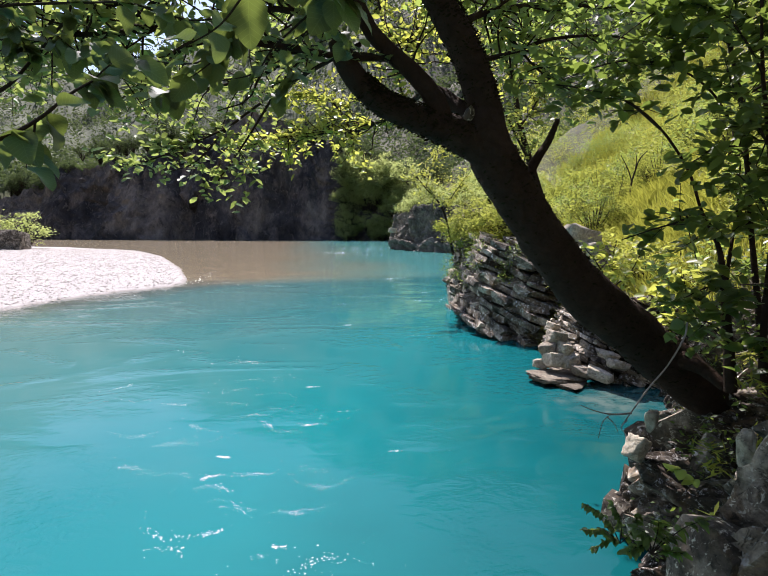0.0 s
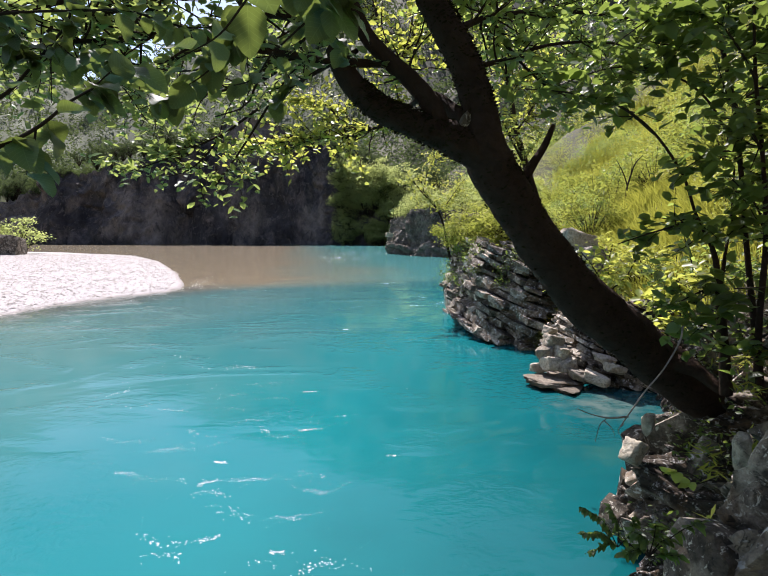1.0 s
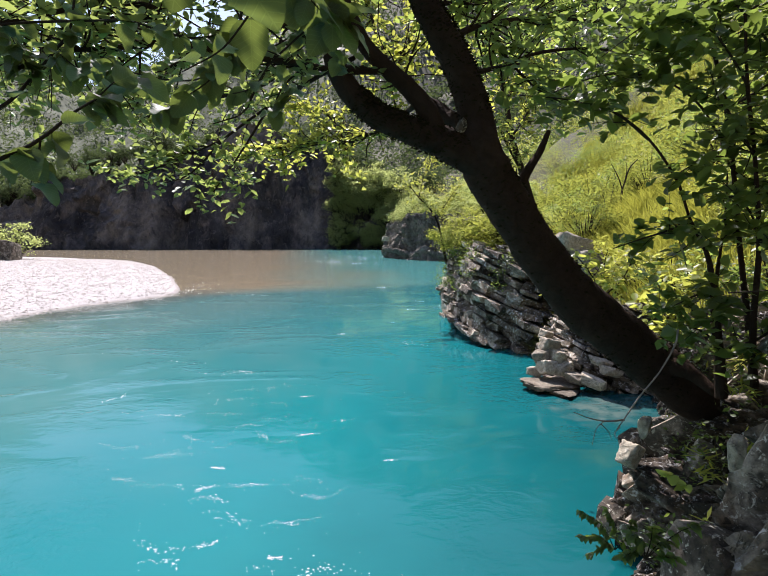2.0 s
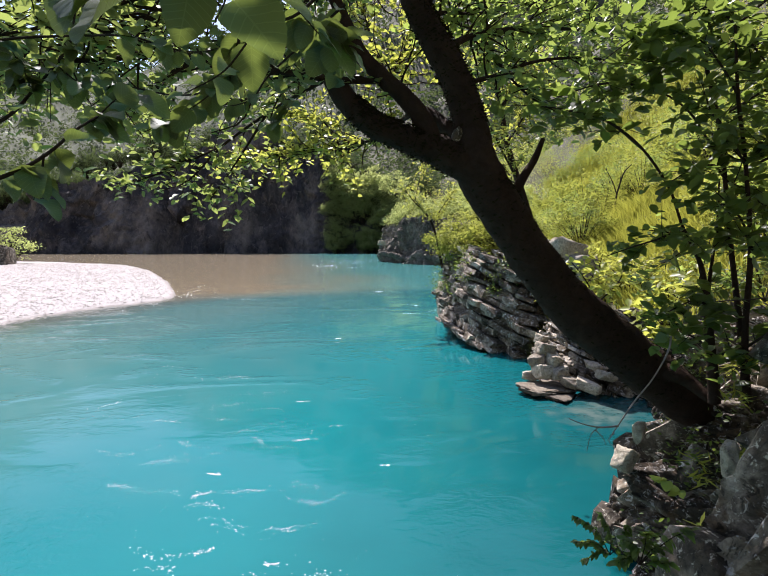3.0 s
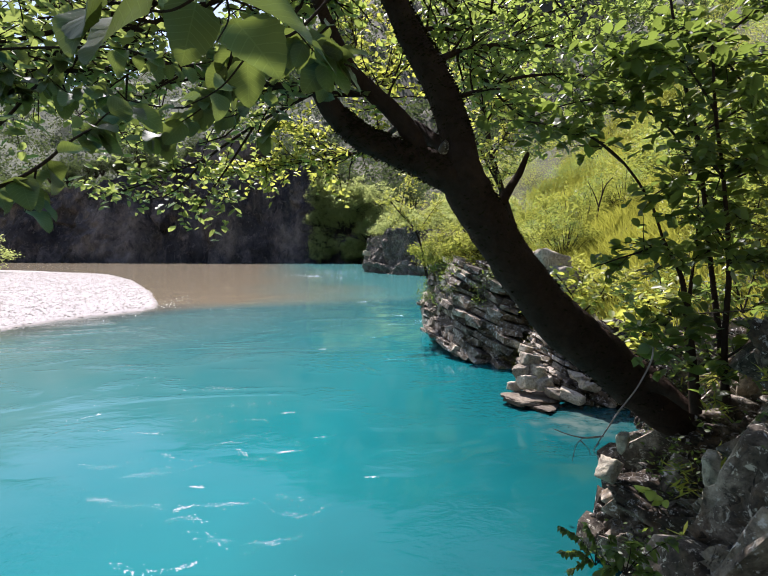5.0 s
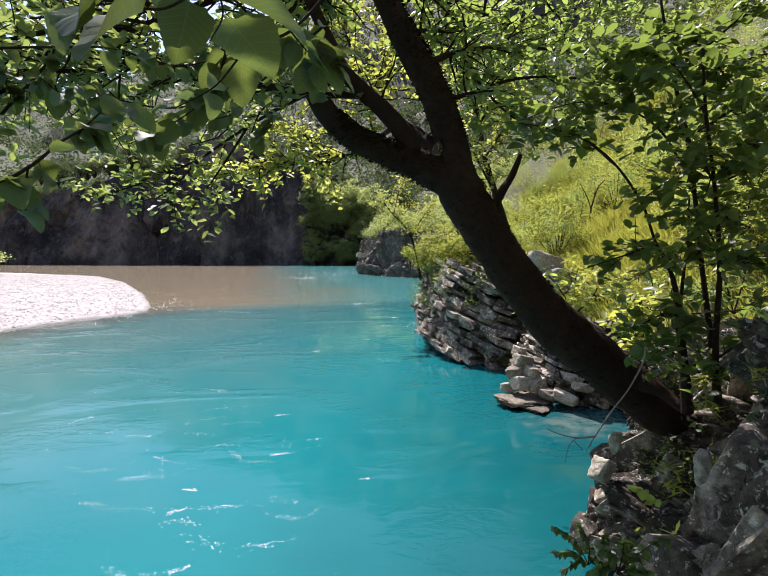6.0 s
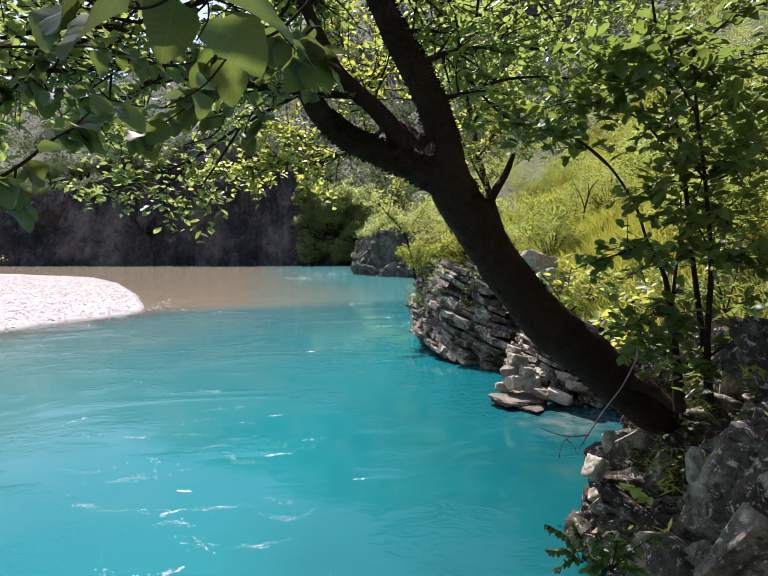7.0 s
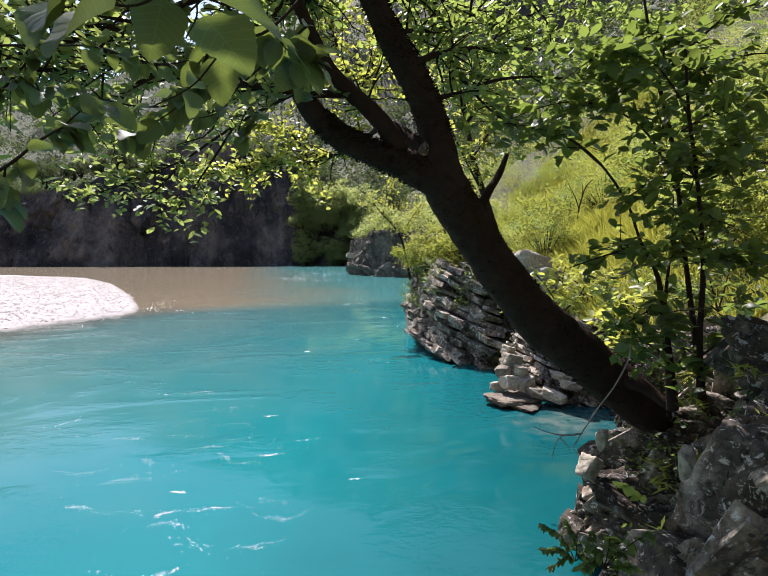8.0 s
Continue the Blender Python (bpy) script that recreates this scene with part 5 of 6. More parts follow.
# ---- saplings on the bank ----
def saplings():
    g = np.random.default_rng(23)
    base = (2.85, 4.25, 2.81)
    tree = thing("sapling", base, "thin many-stemmed sapling in shade on the bank", "sapling")
    off = Matrix.Translation(-Vector(base))

    def stem(pts, radii, seed):
        w = Wood()
        w.tube(pts, [0.62 * r for r in radii], 9, 0.2, seed, 6)
        put("stem", w.mesh("stem", M_BARK), tree, "", off)
    stem([(2.85, 4.23, 2.17), (2.80, 4.22, 2.58), (2.77, 4.27, 2.97), (2.73, 4.31, 3.33), (2.58, 4.34, 3.65), (2.45, 4.33, 3.96), (2.20, 4.32, 4.29), (1.87, 4.24, 4.49), (1.47, 4.14, 4.56)], [0.085, 0.065, 0.05, 0.034, 0.020, 0.017, 0.015, 0.011, 0.006], 1)
    stem([(3.24, 4.37, 2.12), (3.14, 4.33, 2.60), (3.10, 4.37, 3.00), (3.06, 4.43, 3.49), (3.02, 4.49, 4.06), (2.97, 4.55, 4.58), (2.88, 4.60, 5.03), (2.81, 4.65, 5.47), (2.74, 4.71, 6.04)], [0.06, 0.05, 0.04, 0.034, 0.032, 0.03, 0.028, 0.024, 0.015], 2)
    stem([(2.77, 4.27, 2.97), (2.89, 4.41, 3.37), (3.01, 4.55, 3.69), (3.10, 4.69, 4.08)], [0.03, 0.022, 0.016, 0.01], 3)
    stem([(3.02, 4.50, 4.14), (2.85, 4.47, 4.37), (2.67, 4.45, 4.60), (2.40, 4.36, 4.73), (2.04, 4.27, 4.79)], [0.022, 0.018, 0.015, 0.011, 0.006], 4)
    stem([(3.00, 4.09, 2.29), (2.95, 4.05, 2.85), (3.01, 4.12, 3.45), (2.99, 4.20, 4.13), (2.87, 4.16, 4.67), (2.86, 4.22, 5.22)], [0.05, 0.04, 0.032, 0.026, 0.022, 0.015], 5)
    w, lv = Wood(), []
    for path, n in (([(2.20, 4.32, 4.29), (1.87, 4.24, 4.49), (1.47, 4.14, 4.56), (1.07, 4.04, 4.57)], 20),
                    ([(2.40, 4.36, 4.73), (2.04, 4.27, 4.79), (1.65, 4.06, 4.71), (1.22, 3.94, 4.54)], 26),
                    ([(2.88, 4.60, 5.03), (2.61, 4.51, 5.11), (2.32, 4.39, 5.00), (1.96, 4.30, 5.04)], 24),
                    ([(2.81, 4.65, 5.47), (2.48, 4.42, 5.27), (2.10, 4.21, 5.15), (1.64, 3.97, 4.82)], 22),
                    ([(3.02, 4.49, 4.06), (2.79, 4.30, 4.15), (2.53, 4.19, 4.09), (2.28, 4.08, 3.97)], 16),
                    ([(2.58, 4.34, 3.65), (2.30, 4.13, 3.56), (2.02, 4.02, 3.49), (1.76, 3.92, 3.42)], 12),
                    ([(3.06, 4.43, 3.49), (2.85, 4.34, 3.61), (2.59, 4.23, 3.49), (2.40, 4.21, 3.37)], 16),
                    ([(2.99, 4.20, 4.13), (2.73, 4.02, 4.32), (2.52, 3.94, 4.50), (2.39, 3.86, 4.68)], 26),
                    ([(2.87, 4.16, 4.67), (2.66, 4.08, 4.89), (2.45, 4.00, 5.03), (2.18, 3.90, 5.09)], 26),
                    ([(3.01, 4.12, 3.45), (2.88, 4.04, 3.67), (2.70, 3.96, 3.81), (2.59, 3.97, 3.92)], 18),
                    ([(2.99, 4.20, 4.13), (3.02, 4.11, 4.26), (3.17, 4.12, 4.34), (3.32, 4.14, 4.48)], 24),
                    ([(3.01, 4.12, 3.45), (3.06, 4.02, 3.49), (3.21, 4.02, 3.45), (3.40, 4.03, 3.53)], 20),
                    ([(2.86, 4.22, 5.22), (2.99, 4.20, 5.07), (3.14, 4.18, 4.89), (3.36, 4.17, 4.78)], 26),
                    ([(2.86, 4.22, 5.22), (2.86, 4.45, 5.46), (2.80, 4.65, 5.51), (2.63, 4.84, 5.39)], 26),
                    ([(2.97, 4.55, 4.58), (3.19, 4.66, 4.69), (3.48, 4.77, 4.80), (3.82, 4.87, 4.74)], 26),
                    ([(3.02, 4.49, 4.06), (3.16, 4.48, 3.97), (3.33, 4.47, 3.85), (3.53, 4.46, 3.77)], 22),
                    ([(2.88, 4.60, 5.03), (3.30, 4.50, 5.20), (3.80, 4.50, 5.32), (4.30, 4.50, 5.20)], 34),
                    ([(2.86, 4.22, 5.22), (3.30, 4.20, 5.55), (3.80, 4.10, 5.60), (4.20, 4.10, 5.42)], 34),
                    ([(3.02, 4.49, 4.06), (3.60, 4.40, 4.32), (4.10, 4.30, 4.26), (4.40, 4.25, 4.10)], 30),
                    ([(2.97, 4.55, 4.58), (3.50, 4.40, 4.90), (3.95, 4.30, 4.98), (4.40, 4.30, 4.86)], 32),
                    ([(2.80, 4.22, 2.58), (2.62, 4.08, 2.72), (2.45, 4.00, 2.80), (2.30, 3.95, 2.84)], 14),
                    ([(2.80, 4.22, 2.58), (2.95, 4.02, 2.62), (3.10, 3.90, 2.60), (3.22, 3.85, 2.52)], 16),
                    ([(2.77, 4.27, 2.97), (2.60, 4.10, 3.06), (2.42, 4.00, 3.04), (2.20, 3.92, 2.96)], 18),
                    ([(3.14, 4.33, 2.60), (3.25, 4.15, 2.80), (3.30, 4.05, 2.98), (3.38, 4.00, 3.10)], 18)):
        spray(w, lv, path, [0.012, 0.009, 0.006, 0.003], int(n * 0.85), 0.42, 0.05, g, 0.5, 0.1)
    put("foliage", leaf_cloud(np.array(lv), 0.098, "sapling_foliage", M_SHADELEAF, g, 0.6, 1.3, True), tree, "leaves in a shaded dark green tone", off)
    put("twig", w.mesh("twig", M_TWIG), tree, "", off)


saplings()


def shade_tree():
    """An unseen tree added behind the viewpoint; its crown hangs over the bank and keeps it in shade."""
    g = np.random.default_rng(29)
    base = (4.6, -3.0, ground_z(4.6, -3.0) - 0.1)
    tree = thing("bank_tree", base, "unseen tree added behind the viewpoint to shade the bank", "tree")
    off = Matrix.Translation(-Vector(base))
    w = Wood()
    w.tube([base, (4.3, -2.8, 6.0), (3.9, -2.4, 8.0), (3.7, -2.1, 10.0)], [0.30, 0.24, 0.18, 0.08], 14, 0.2, 3, 6)
    put("trunk", w.mesh("trunk", M_BARK), tree, "", off)
    w, lv = Wood(), []
    for k in range(22):
        top = np.array((4.0, -2.5, g.uniform(6.6, 9.8)))
        a = g.uniform(0, 2 * np.pi)
        reach = g.uniform(3.0, 6.5)
        end = top + np.array([reach * np.cos(a), reach * np.sin(a) + 1.0, g.uniform(0.0, 1.2)])
        end[2] = max(end[2], 7.4)
        spray(w, lv, [top, (top + end) / 2 + [0, 0, 0.5], end], [0.07, 0.045, 0.012], 34, 1.1, 0.11, g, 0.15, 0.2)
    put("foliage", leaf_cloud(np.array(lv), 0.20, "shade_foliage", M_MIDLEAF, g, 0.6, 1.3, True), tree, "green shading leaves", off)
    put("bough", w.mesh("bough", M_BARK), tree, "", off)


# ---- hanging branches close by ----
LEAVES = [make_leaf_mesh("leaf", M_NEARLEAF, 0.088, 0.037, k) for k in range(4)] + [make_leaf_mesh("leaf", M_NEARLEAF, 0.07, 0.03, k) for k in range(4, 7)]


def near_branch(twigs, n_leaves, label, seed, big=1.0):
    g = np.random.default_rng(seed)
    base = twigs[0][0][0]
    br = thing("hanging_branch", base, label, "branch", "hanging branches")
    off = Matrix.Translation(-Vector(base))
    lines = []
    for pts, radii in twigs:
        w = Wood()
        w.tube(pts, [0.65 * r for r in radii], 7, 0.25, int(g.integers(99)), 6)
        put("twig", w.mesh("twig", M_TWIG), br, "", off)
        lines.append(smooth_line(pts, radii, 8)[0])
    for k in range(n_leaves):
        line = lines[int(g.integers(len(lines)))]
        i = int(g.integers(1, len(line)))
        t = line[i] - line[i - 1]
        yaw = math.degrees(math.atan2(t[1], t[0])) + g.choice([-1, 1]) * g.uniform(20, 90)
        s = big * g.uniform(0.7, 1.2)
        m = pose(*line[i], g.normal(0, 28), g.normal(22, 28), yaw)
        ob = put("leaf", LEAVES[int(g.integers(len(LEAVES)))], br)
        ob.matrix_basis = off @ m @ Matrix.Translation((0.014 * s, 0, 0)) @ Matrix.Scale(s, 4)
    return br


near_branch([([(-1.09, 1.27, 3.65), (-0.94, 1.33, 3.72), (-0.88, 1.39, 3.78), (-0.84, 1.45, 3.85), (-0.80, 1.50, 3.90)], [0.009, 0.008, 0.007, 0.006, 0.005]),
             ([(-0.89, 1.39, 3.78), (-0.90, 1.39, 3.73), (-0.93, 1.41, 3.69), (-0.95, 1.43, 3.66)], [0.005, 0.004, 0.003, 0.002]),
             ([(-0.80, 1.50, 3.90), (-0.76, 1.56, 3.97), (-0.72, 1.67, 4.01)], [0.004, 0.003, 0.002])], 36,
            "leafy twig hanging over the river bank in shade", 31)
near_branch([([(-1.63, 1.95, 3.88), (-1.45, 2.07, 4.02), (-1.37, 2.13, 4.14), (-1.31, 2.20, 4.27), (-1.25, 2.21, 4.36), (-1.23, 2.23, 4.52)], [0.012, 0.011, 0.01, 0.009, 0.008, 0.008]),
             ([(-1.31, 2.20, 4.27), (-1.14, 2.09, 4.16), (-1.00, 1.99, 4.19)], [0.005, 0.004, 0.003]),
             ([(-1.37, 2.13, 4.14), (-1.36, 2.09, 4.19), (-1.35, 2.00, 4.25)], [0.005, 0.004, 0.003])], 66,
            "dark twig with broad leaves against the sky", 33)
near_branch([([(-1.49, 2.00, 4.28), (-1.34, 2.05, 4.32), (-1.14, 2.11, 4.35), (-0.97, 2.11, 4.35), (-0.86, 2.16, 4.33), (-0.75, 2.20, 4.32), (-0.64, 2.21, 4.34), (-0.56, 2.21, 4.38)], [0.009, 0.008, 0.007, 0.006, 0.006, 0.005, 0.004, 0.003]),
             ([(-0.45, 1.80, 4.29), (-0.48, 1.84, 4.21), (-0.52, 1.89, 4.16), (-0.62, 1.93, 4.09), (-0.76, 1.98, 4.09), (-0.92, 1.98, 4.12), (-1.03, 1.98, 4.14)], [0.008, 0.008, 0.007, 0.006, 0.005, 0.004, 0.002]),
             ([(-0.52, 1.89, 4.16), (-0.59, 1.87, 4.06), (-0.71, 1.86, 3.98), (-0.82, 1.86, 3.93)], [0.005, 0.004, 0.003, 0.002])], 86,
            "long thin twigs with broad green leaves", 35)
near_branch([([(-0.14, 2.55, 4.66), (-0.32, 2.53, 4.49), (-0.50, 2.51, 4.32), (-0.59, 2.49, 4.20), (-0.79, 2.49, 4.16)], [0.01, 0.008, 0.007, 0.005, 0.003]),
             ([(-0.50, 2.51, 4.32), (-0.39, 2.39, 4.15), (-0.46, 2.38, 4.07)], [0.005, 0.004, 0.002]),
             ([(-0.32, 2.53, 4.49), (-0.21, 2.52, 4.40), (-0.15, 2.61, 4.32)], [0.005, 0.004, 0.002])], 60,
            "leafy twig hanging beside the forked limbs", 37)
# close leaves that come into view as the camera draws back
near_branch([([(-0.21, 0.72, 4.02), (-0.23, 0.70, 3.94), (-0.29, 0.68, 3.88), (-0.36, 0.66, 3.88), (-0.41, 0.65, 3.86)], [0.004, 0.004, 0.003, 0.003, 0.002]),
             ([(-0.23, 0.70, 3.94), (-0.23, 0.76, 3.91), (-0.27, 0.84, 3.90)], [0.003, 0.002, 0.002])], 9,
            "large leaves of a twig close overhead", 39, 1.5)
near_branch([([(0.01, 1.25, 4.31), (-0.07, 1.19, 4.17), (-0.17, 1.14, 4.04), (-0.26, 1.15, 4.01), (-0.34, 1.15, 3.92), (-0.43, 1.15, 3.87)], [0.007, 0.006, 0.005, 0.004, 0.003, 0.002]),
             ([(-0.17, 1.14, 4.04), (-0.13, 1.19, 4.01), (-0.09, 1.24, 4.01)], [0.003, 0.002, 0.002])], 26,
            "twig with broad half-lit leaves", 41)


# ---- bushes, woods and grass ----
shade_tree()


def place_bushes(name, label, category, group, kinds, spots):
    """kinds: (stem mesh, foliage mesh). spots: (x, y, z, scale, kind)."""
    made = {}
    g = np.random.default_rng(len(spots) + 5)
    for x, y, z, s, k in spots:
        m = pose(x, y, z - 0.05, g.uniform(-8, 8), g.uniform(-8, 8), g.uniform(0, 360)) @ Matrix.Diagonal((s * g.uniform(0.85, 1.15), s * g.uniform(0.85, 1.15), s * g.uniform(0.8, 1.2), 1))
        if k in made:
            copy_thing(made[k], m).matrix_basis = m
        else:
            ob = thing(name, (0, 0, 0), label, category, group)
            put("stem", kinds[k][0], ob)
            put("foliage", kinds[k][1], ob)
            ob.matrix_basis = m
            made[k] = ob


BUSH = [tuft_bush("bush", 1.0, 1.5, 38, 66, 0.055, (M_SHRUB, M_SHRUB, M_MIDLEAF, M_SHRUB)[k], 200 + k) for k in range(4)]
SUNBUSH = [tuft_bush("sun_bush", 1.0, 1.3, 34, 60, 0.055, M_SUNLEAF, 300 + k) for k in range(3)]
BUSH += [tuft_bush("far_slope_bush", 1.0, 1.7, 26, 60, 0.062, (M_SHRUB, M_MIDLEAF, M_SHRUB, M_SHADELEAF)[k], 220 + k) for k in range(4)]
SMALL_BUSH = [tuft_bush("small_bush", 1.0, 1.2, 24, 60, 0.085, M_SHRUB, 340 + k) for k in range(3)]
g = np.random.default_rng(51)
spots = []
far_spots = []
for _ in range(330):
    y = g.uniform(12.5, 95)
    d = g.uniform(2.2, 4 + y * 0.55)
    x = float(np.interp(y, SHORE_Y, SHORE_X)) + d
    if 20 < y < 60 and x / y < 0.16:
        continue
    if y < 27 and 0.34 < x / y < 0.58 and d > 2.5:
        continue
    # the open grassy patch stays nearly bare
    if (y < 21 or d > 3) and y < 36 and 0.13 < x / y < 0.64 and g.uniform() < (0.9 if y < 21 else 0.55):
        continue
    if 36 <= y < 60 and 0.17 < x / y < 0.60 and g.uniform() < 0.3:
        continue
    if y < 52 and 0.26 < x / y < 0.60 and g.uniform() < 0.88:
        continue
    row = (x, y, ground_z(x, y), g.uniform(0.8, 1.5) * (0.8 + y / 50), int(g.integers(4)) + (4 if y > 33 else 0))
    (spots if y < 52 else far_spots).append(row)
for bx, by, bz in ((6.44, 18.14, 3.70), (7.99, 20.18, 4.00), (12.37, 24.27, 4.54), (9.34, 30.61, 7.29), (15.05, 37.00, 10.36), (16.43, 30.71, 8.11)):
    spots.append((bx, by, ground_z(bx, by), g.uniform(1.0, 1.5), int(g.integers(4))))
for _ in range(330):
    y = g.uniform(40, 125)
    x = float(np.interp(y, SHORE_Y, SHORE_X)) + g.uniform(7, 6 + 0.85 * y)
    if y < 78 and 0.30 < x / y < 0.52 and g.uniform() < 0.88:
        continue
    far_spots.append((x, y, ground_z(x, y), g.uniform(1.2, 2.2) * (0.8 + y / 60), 0))
for bx, by, bz in ((12.21, 36.85, 9.04), (13.79, 27.45, 6.04), (6.92, 24.19, 3.88), (7.90, 20.18, 4.00), (7.67, 30.46, 5.90), (7.45, 40.53, 5.97), (16.51, 46.29, 12.49), (20.63, 45.31, 12.70), (21.69, 39.05, 10.74), (6.09, 19.14, 3.71), (9.91, 27.41, 5.66), (10.59, 24.32, 4.98)):
    spots.append((bx, by, ground_z(bx, by), g.uniform(1.0, 1.9) * (0.5 + by / 50), int(g.choice([2, 5, 7, 0]))))
far_leaves = []
for x, y, z, s, k in far_spots:
    clump = g.normal(0, 1, (14, 1, 3)) * np.array([0.46, 0.46, 0.42]) + np.array([0, 0, 0.9])
    far_leaves.append(np.array([x, y, z]) + s * (clump + g.normal(0, 1, (14, 40, 3)) * np.array([0.23, 0.23, 0.15])).reshape(-1, 3))
tagged(put("thicket", leaf_cloud(np.concatenate(far_leaves[::3]), 0.15, "thicket", M_SHRUB, g, 0.9)), "green thicket of bushes along the far slope", "bushes", kind="stuff")
tagged(put("thicket", leaf_cloud(np.concatenate(far_leaves[2::3]), 0.15, "dark_thicket", M_MIDLEAF, g, 0.9)), "darker green thicket between the sunny bushes", "bushes", kind="stuff")
tagged(put("thicket", leaf_cloud(np.concatenate(far_leaves[1::3]), 0.15, "sunny_thicket", M_SUNLEAF, g, 0.9)), "yellow-green sunlit thicket high on the slope", "bushes", kind="stuff")
place_bushes("bush", "green leafy bush on the sunny bank slope", "bush", "bushes on the slope", BUSH, spots)
spots = []
for _ in range(90):
    y = g.uniform(13, 45)
    d = g.uniform(1.6, 3 + y * 0.5)
    x = float(np.interp(y, SHORE_Y, SHORE_X)) + d
    if y < 38 and 0.38 < x / y < 0.56 and d > 3.0:
        continue
    if 21 < y < 34 and x / y < 0.17 or y < 40 and 0.13 < x / y < 0.64 and d > 3.0 and g.uniform() < (0.9 if y < 20 else 0.5):
        continue
    spots.append((x, y, ground_z(x, y), g.uniform(0.55, 1.1) * (0.8 + y / 55), int(g.integers(3))))
for _ in range(16):
    y = g.uniform(5.5, 12)
    x = float(np.interp(y, SHORE_Y, SHORE_X)) + g.uniform(3.2, 7.5)
    spots.append((x, y, ground_z(x, y), g.uniform(0.45, 0.8), int(g.integers(3))))
for bx, by, bz, bs in ((3.75, 21.6, 2.8, 1.25), (4.4, 23.4, 2.9, 1.4), (4.6, 19.9, 3.1, 1.1), (4.0, 20.4, 2.7, 0.9), (3.9, 25.4, 2.4, 1.2)):
    spots.append((bx, by, bz, bs, int(g.integers(3))))
small = []
for _ in range(95):
    y = g.uniform(9.5, 27)
    x = float(np.interp(y, SHORE_Y, SHORE_X)) + g.uniform(1.5, 5.5)
    small.append((x, y, ground_z(x, y), g.uniform(0.16, 0.40), int(g.integers(3))))
for bx, by, bz in ((3.49, 22.04, 2.63), (3.82, 20.46, 2.03), (4.50, 21.06, 2.86), (3.36, 24.09, 2.99), (4.86, 19.02, 2.57), (3.75, 21.6, 2.9), (4.3, 23.2, 3.0), (4.55, 19.9, 3.2), (4.1, 25.0, 2.9), (4.9, 21.8, 3.5)):
    small.append((bx, by, bz, g.uniform(0.75, 1.05), int(g.integers(3))))
place_bushes("small_bush", "small yellow-green bush on the bank top", "bush", "small bank bushes", SMALL_BUSH, small)
place_bushes("bush", "yellow-green sunlit bush on the bank slope", "bush", "sunlit bushes on the slope", SUNBUSH, spots)


FAR_BUSH = [tuft_bush("far_bush", 1.0, 1.6, 38, 44, 0.085, M_FARTREE, 320 + k) for k in range(3)]
g = np.random.default_rng(53)
spots = []
for _ in range(64):
    x = g.uniform(-13, 15)
    z = float(np.interp(x, [-12, -6, 6, 15], [27, 22, 17, 13])) * g.uniform() - 1
    y = float(np.interp(x, [-18, 2, 16, 24], [165, 159, 147, 134])) - 2 + z * 0.36
    spots.append((x, y, z, g.uniform(2.6, 4.8), int(g.integers(3))))
place_bushes("tree", "dense dark green tree at the foot of the far cliff", "tree", "trees by the far cliff", FAR_BUSH, spots)
spots = []
for _ in range(46):
    y = g.uniform(76, 106)
    x = float(np.interp(y, SHORE_Y, SHORE_X)) + g.uniform(3.6, 16)
    spots.append((x, y, ground_z(x, y) + 0.5, g.uniform(1.5, 3.2), int(g.integers(3))))
for bx, by, bz in ((5.2, 90.0, 6.0), (9.4, 84.0, 6.4), (4.2, 96.0, 5.4), (7.6, 87.5, 7.0), (12.5, 80.5, 6.6), (6.5, 93.5, 7.4)):
    spots.append((bx, by, bz, g.uniform(1.8, 2.6), int(g.integers(3))))
place_bushes("bush", "olive green bush on the rock point", "bush", "bushes on the rock point", FAR_BUSH, spots)
spots = [(-52.0 - 3.5 * k + g.uniform(-1, 1), 73.0 + g.uniform(-3, 4), 0.6 + k * 0.5, g.uniform(3.4, 5.5), int(g.integers(3))) for k in range(7)]
place_bushes("tree", "green bank tree behind the gravel", "tree", "trees behind the gravel", FAR_BUSH, spots)
spots = []
for k in range(62):
    x = -150 + 2.8 * k + g.uniform(-2, 2)
    y = float(np.interp(x, [-190, -130, -116, -62, -18, 6, 24], [204, 190, 188, 180, 174, 172, 158])) + g.uniform(0, 7)
    z = float(np.interp(x, [-190, -130, -116, -98, -62, -50, -18, -8, 6, 24], [12, 16, 20, 27, 31, 34, 34, 25, 18, 14])) + g.uniform(-3, 3)
    spots.append((x, y, z, g.uniform(2.2, 4.6), int(g.integers(3))))
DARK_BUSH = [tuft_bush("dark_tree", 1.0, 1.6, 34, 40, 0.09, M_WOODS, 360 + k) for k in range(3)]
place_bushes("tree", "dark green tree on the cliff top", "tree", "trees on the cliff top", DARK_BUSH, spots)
rocks("dark rock at the back of the gravel", "gravel rocks", SLABS, [((-51.0, 71.5, 1.2), (5, 5, 4.5), (0, 0, 20)), ((-57.0, 72.0, 1.6), (7, 6, 6), (0, 0, 70))])


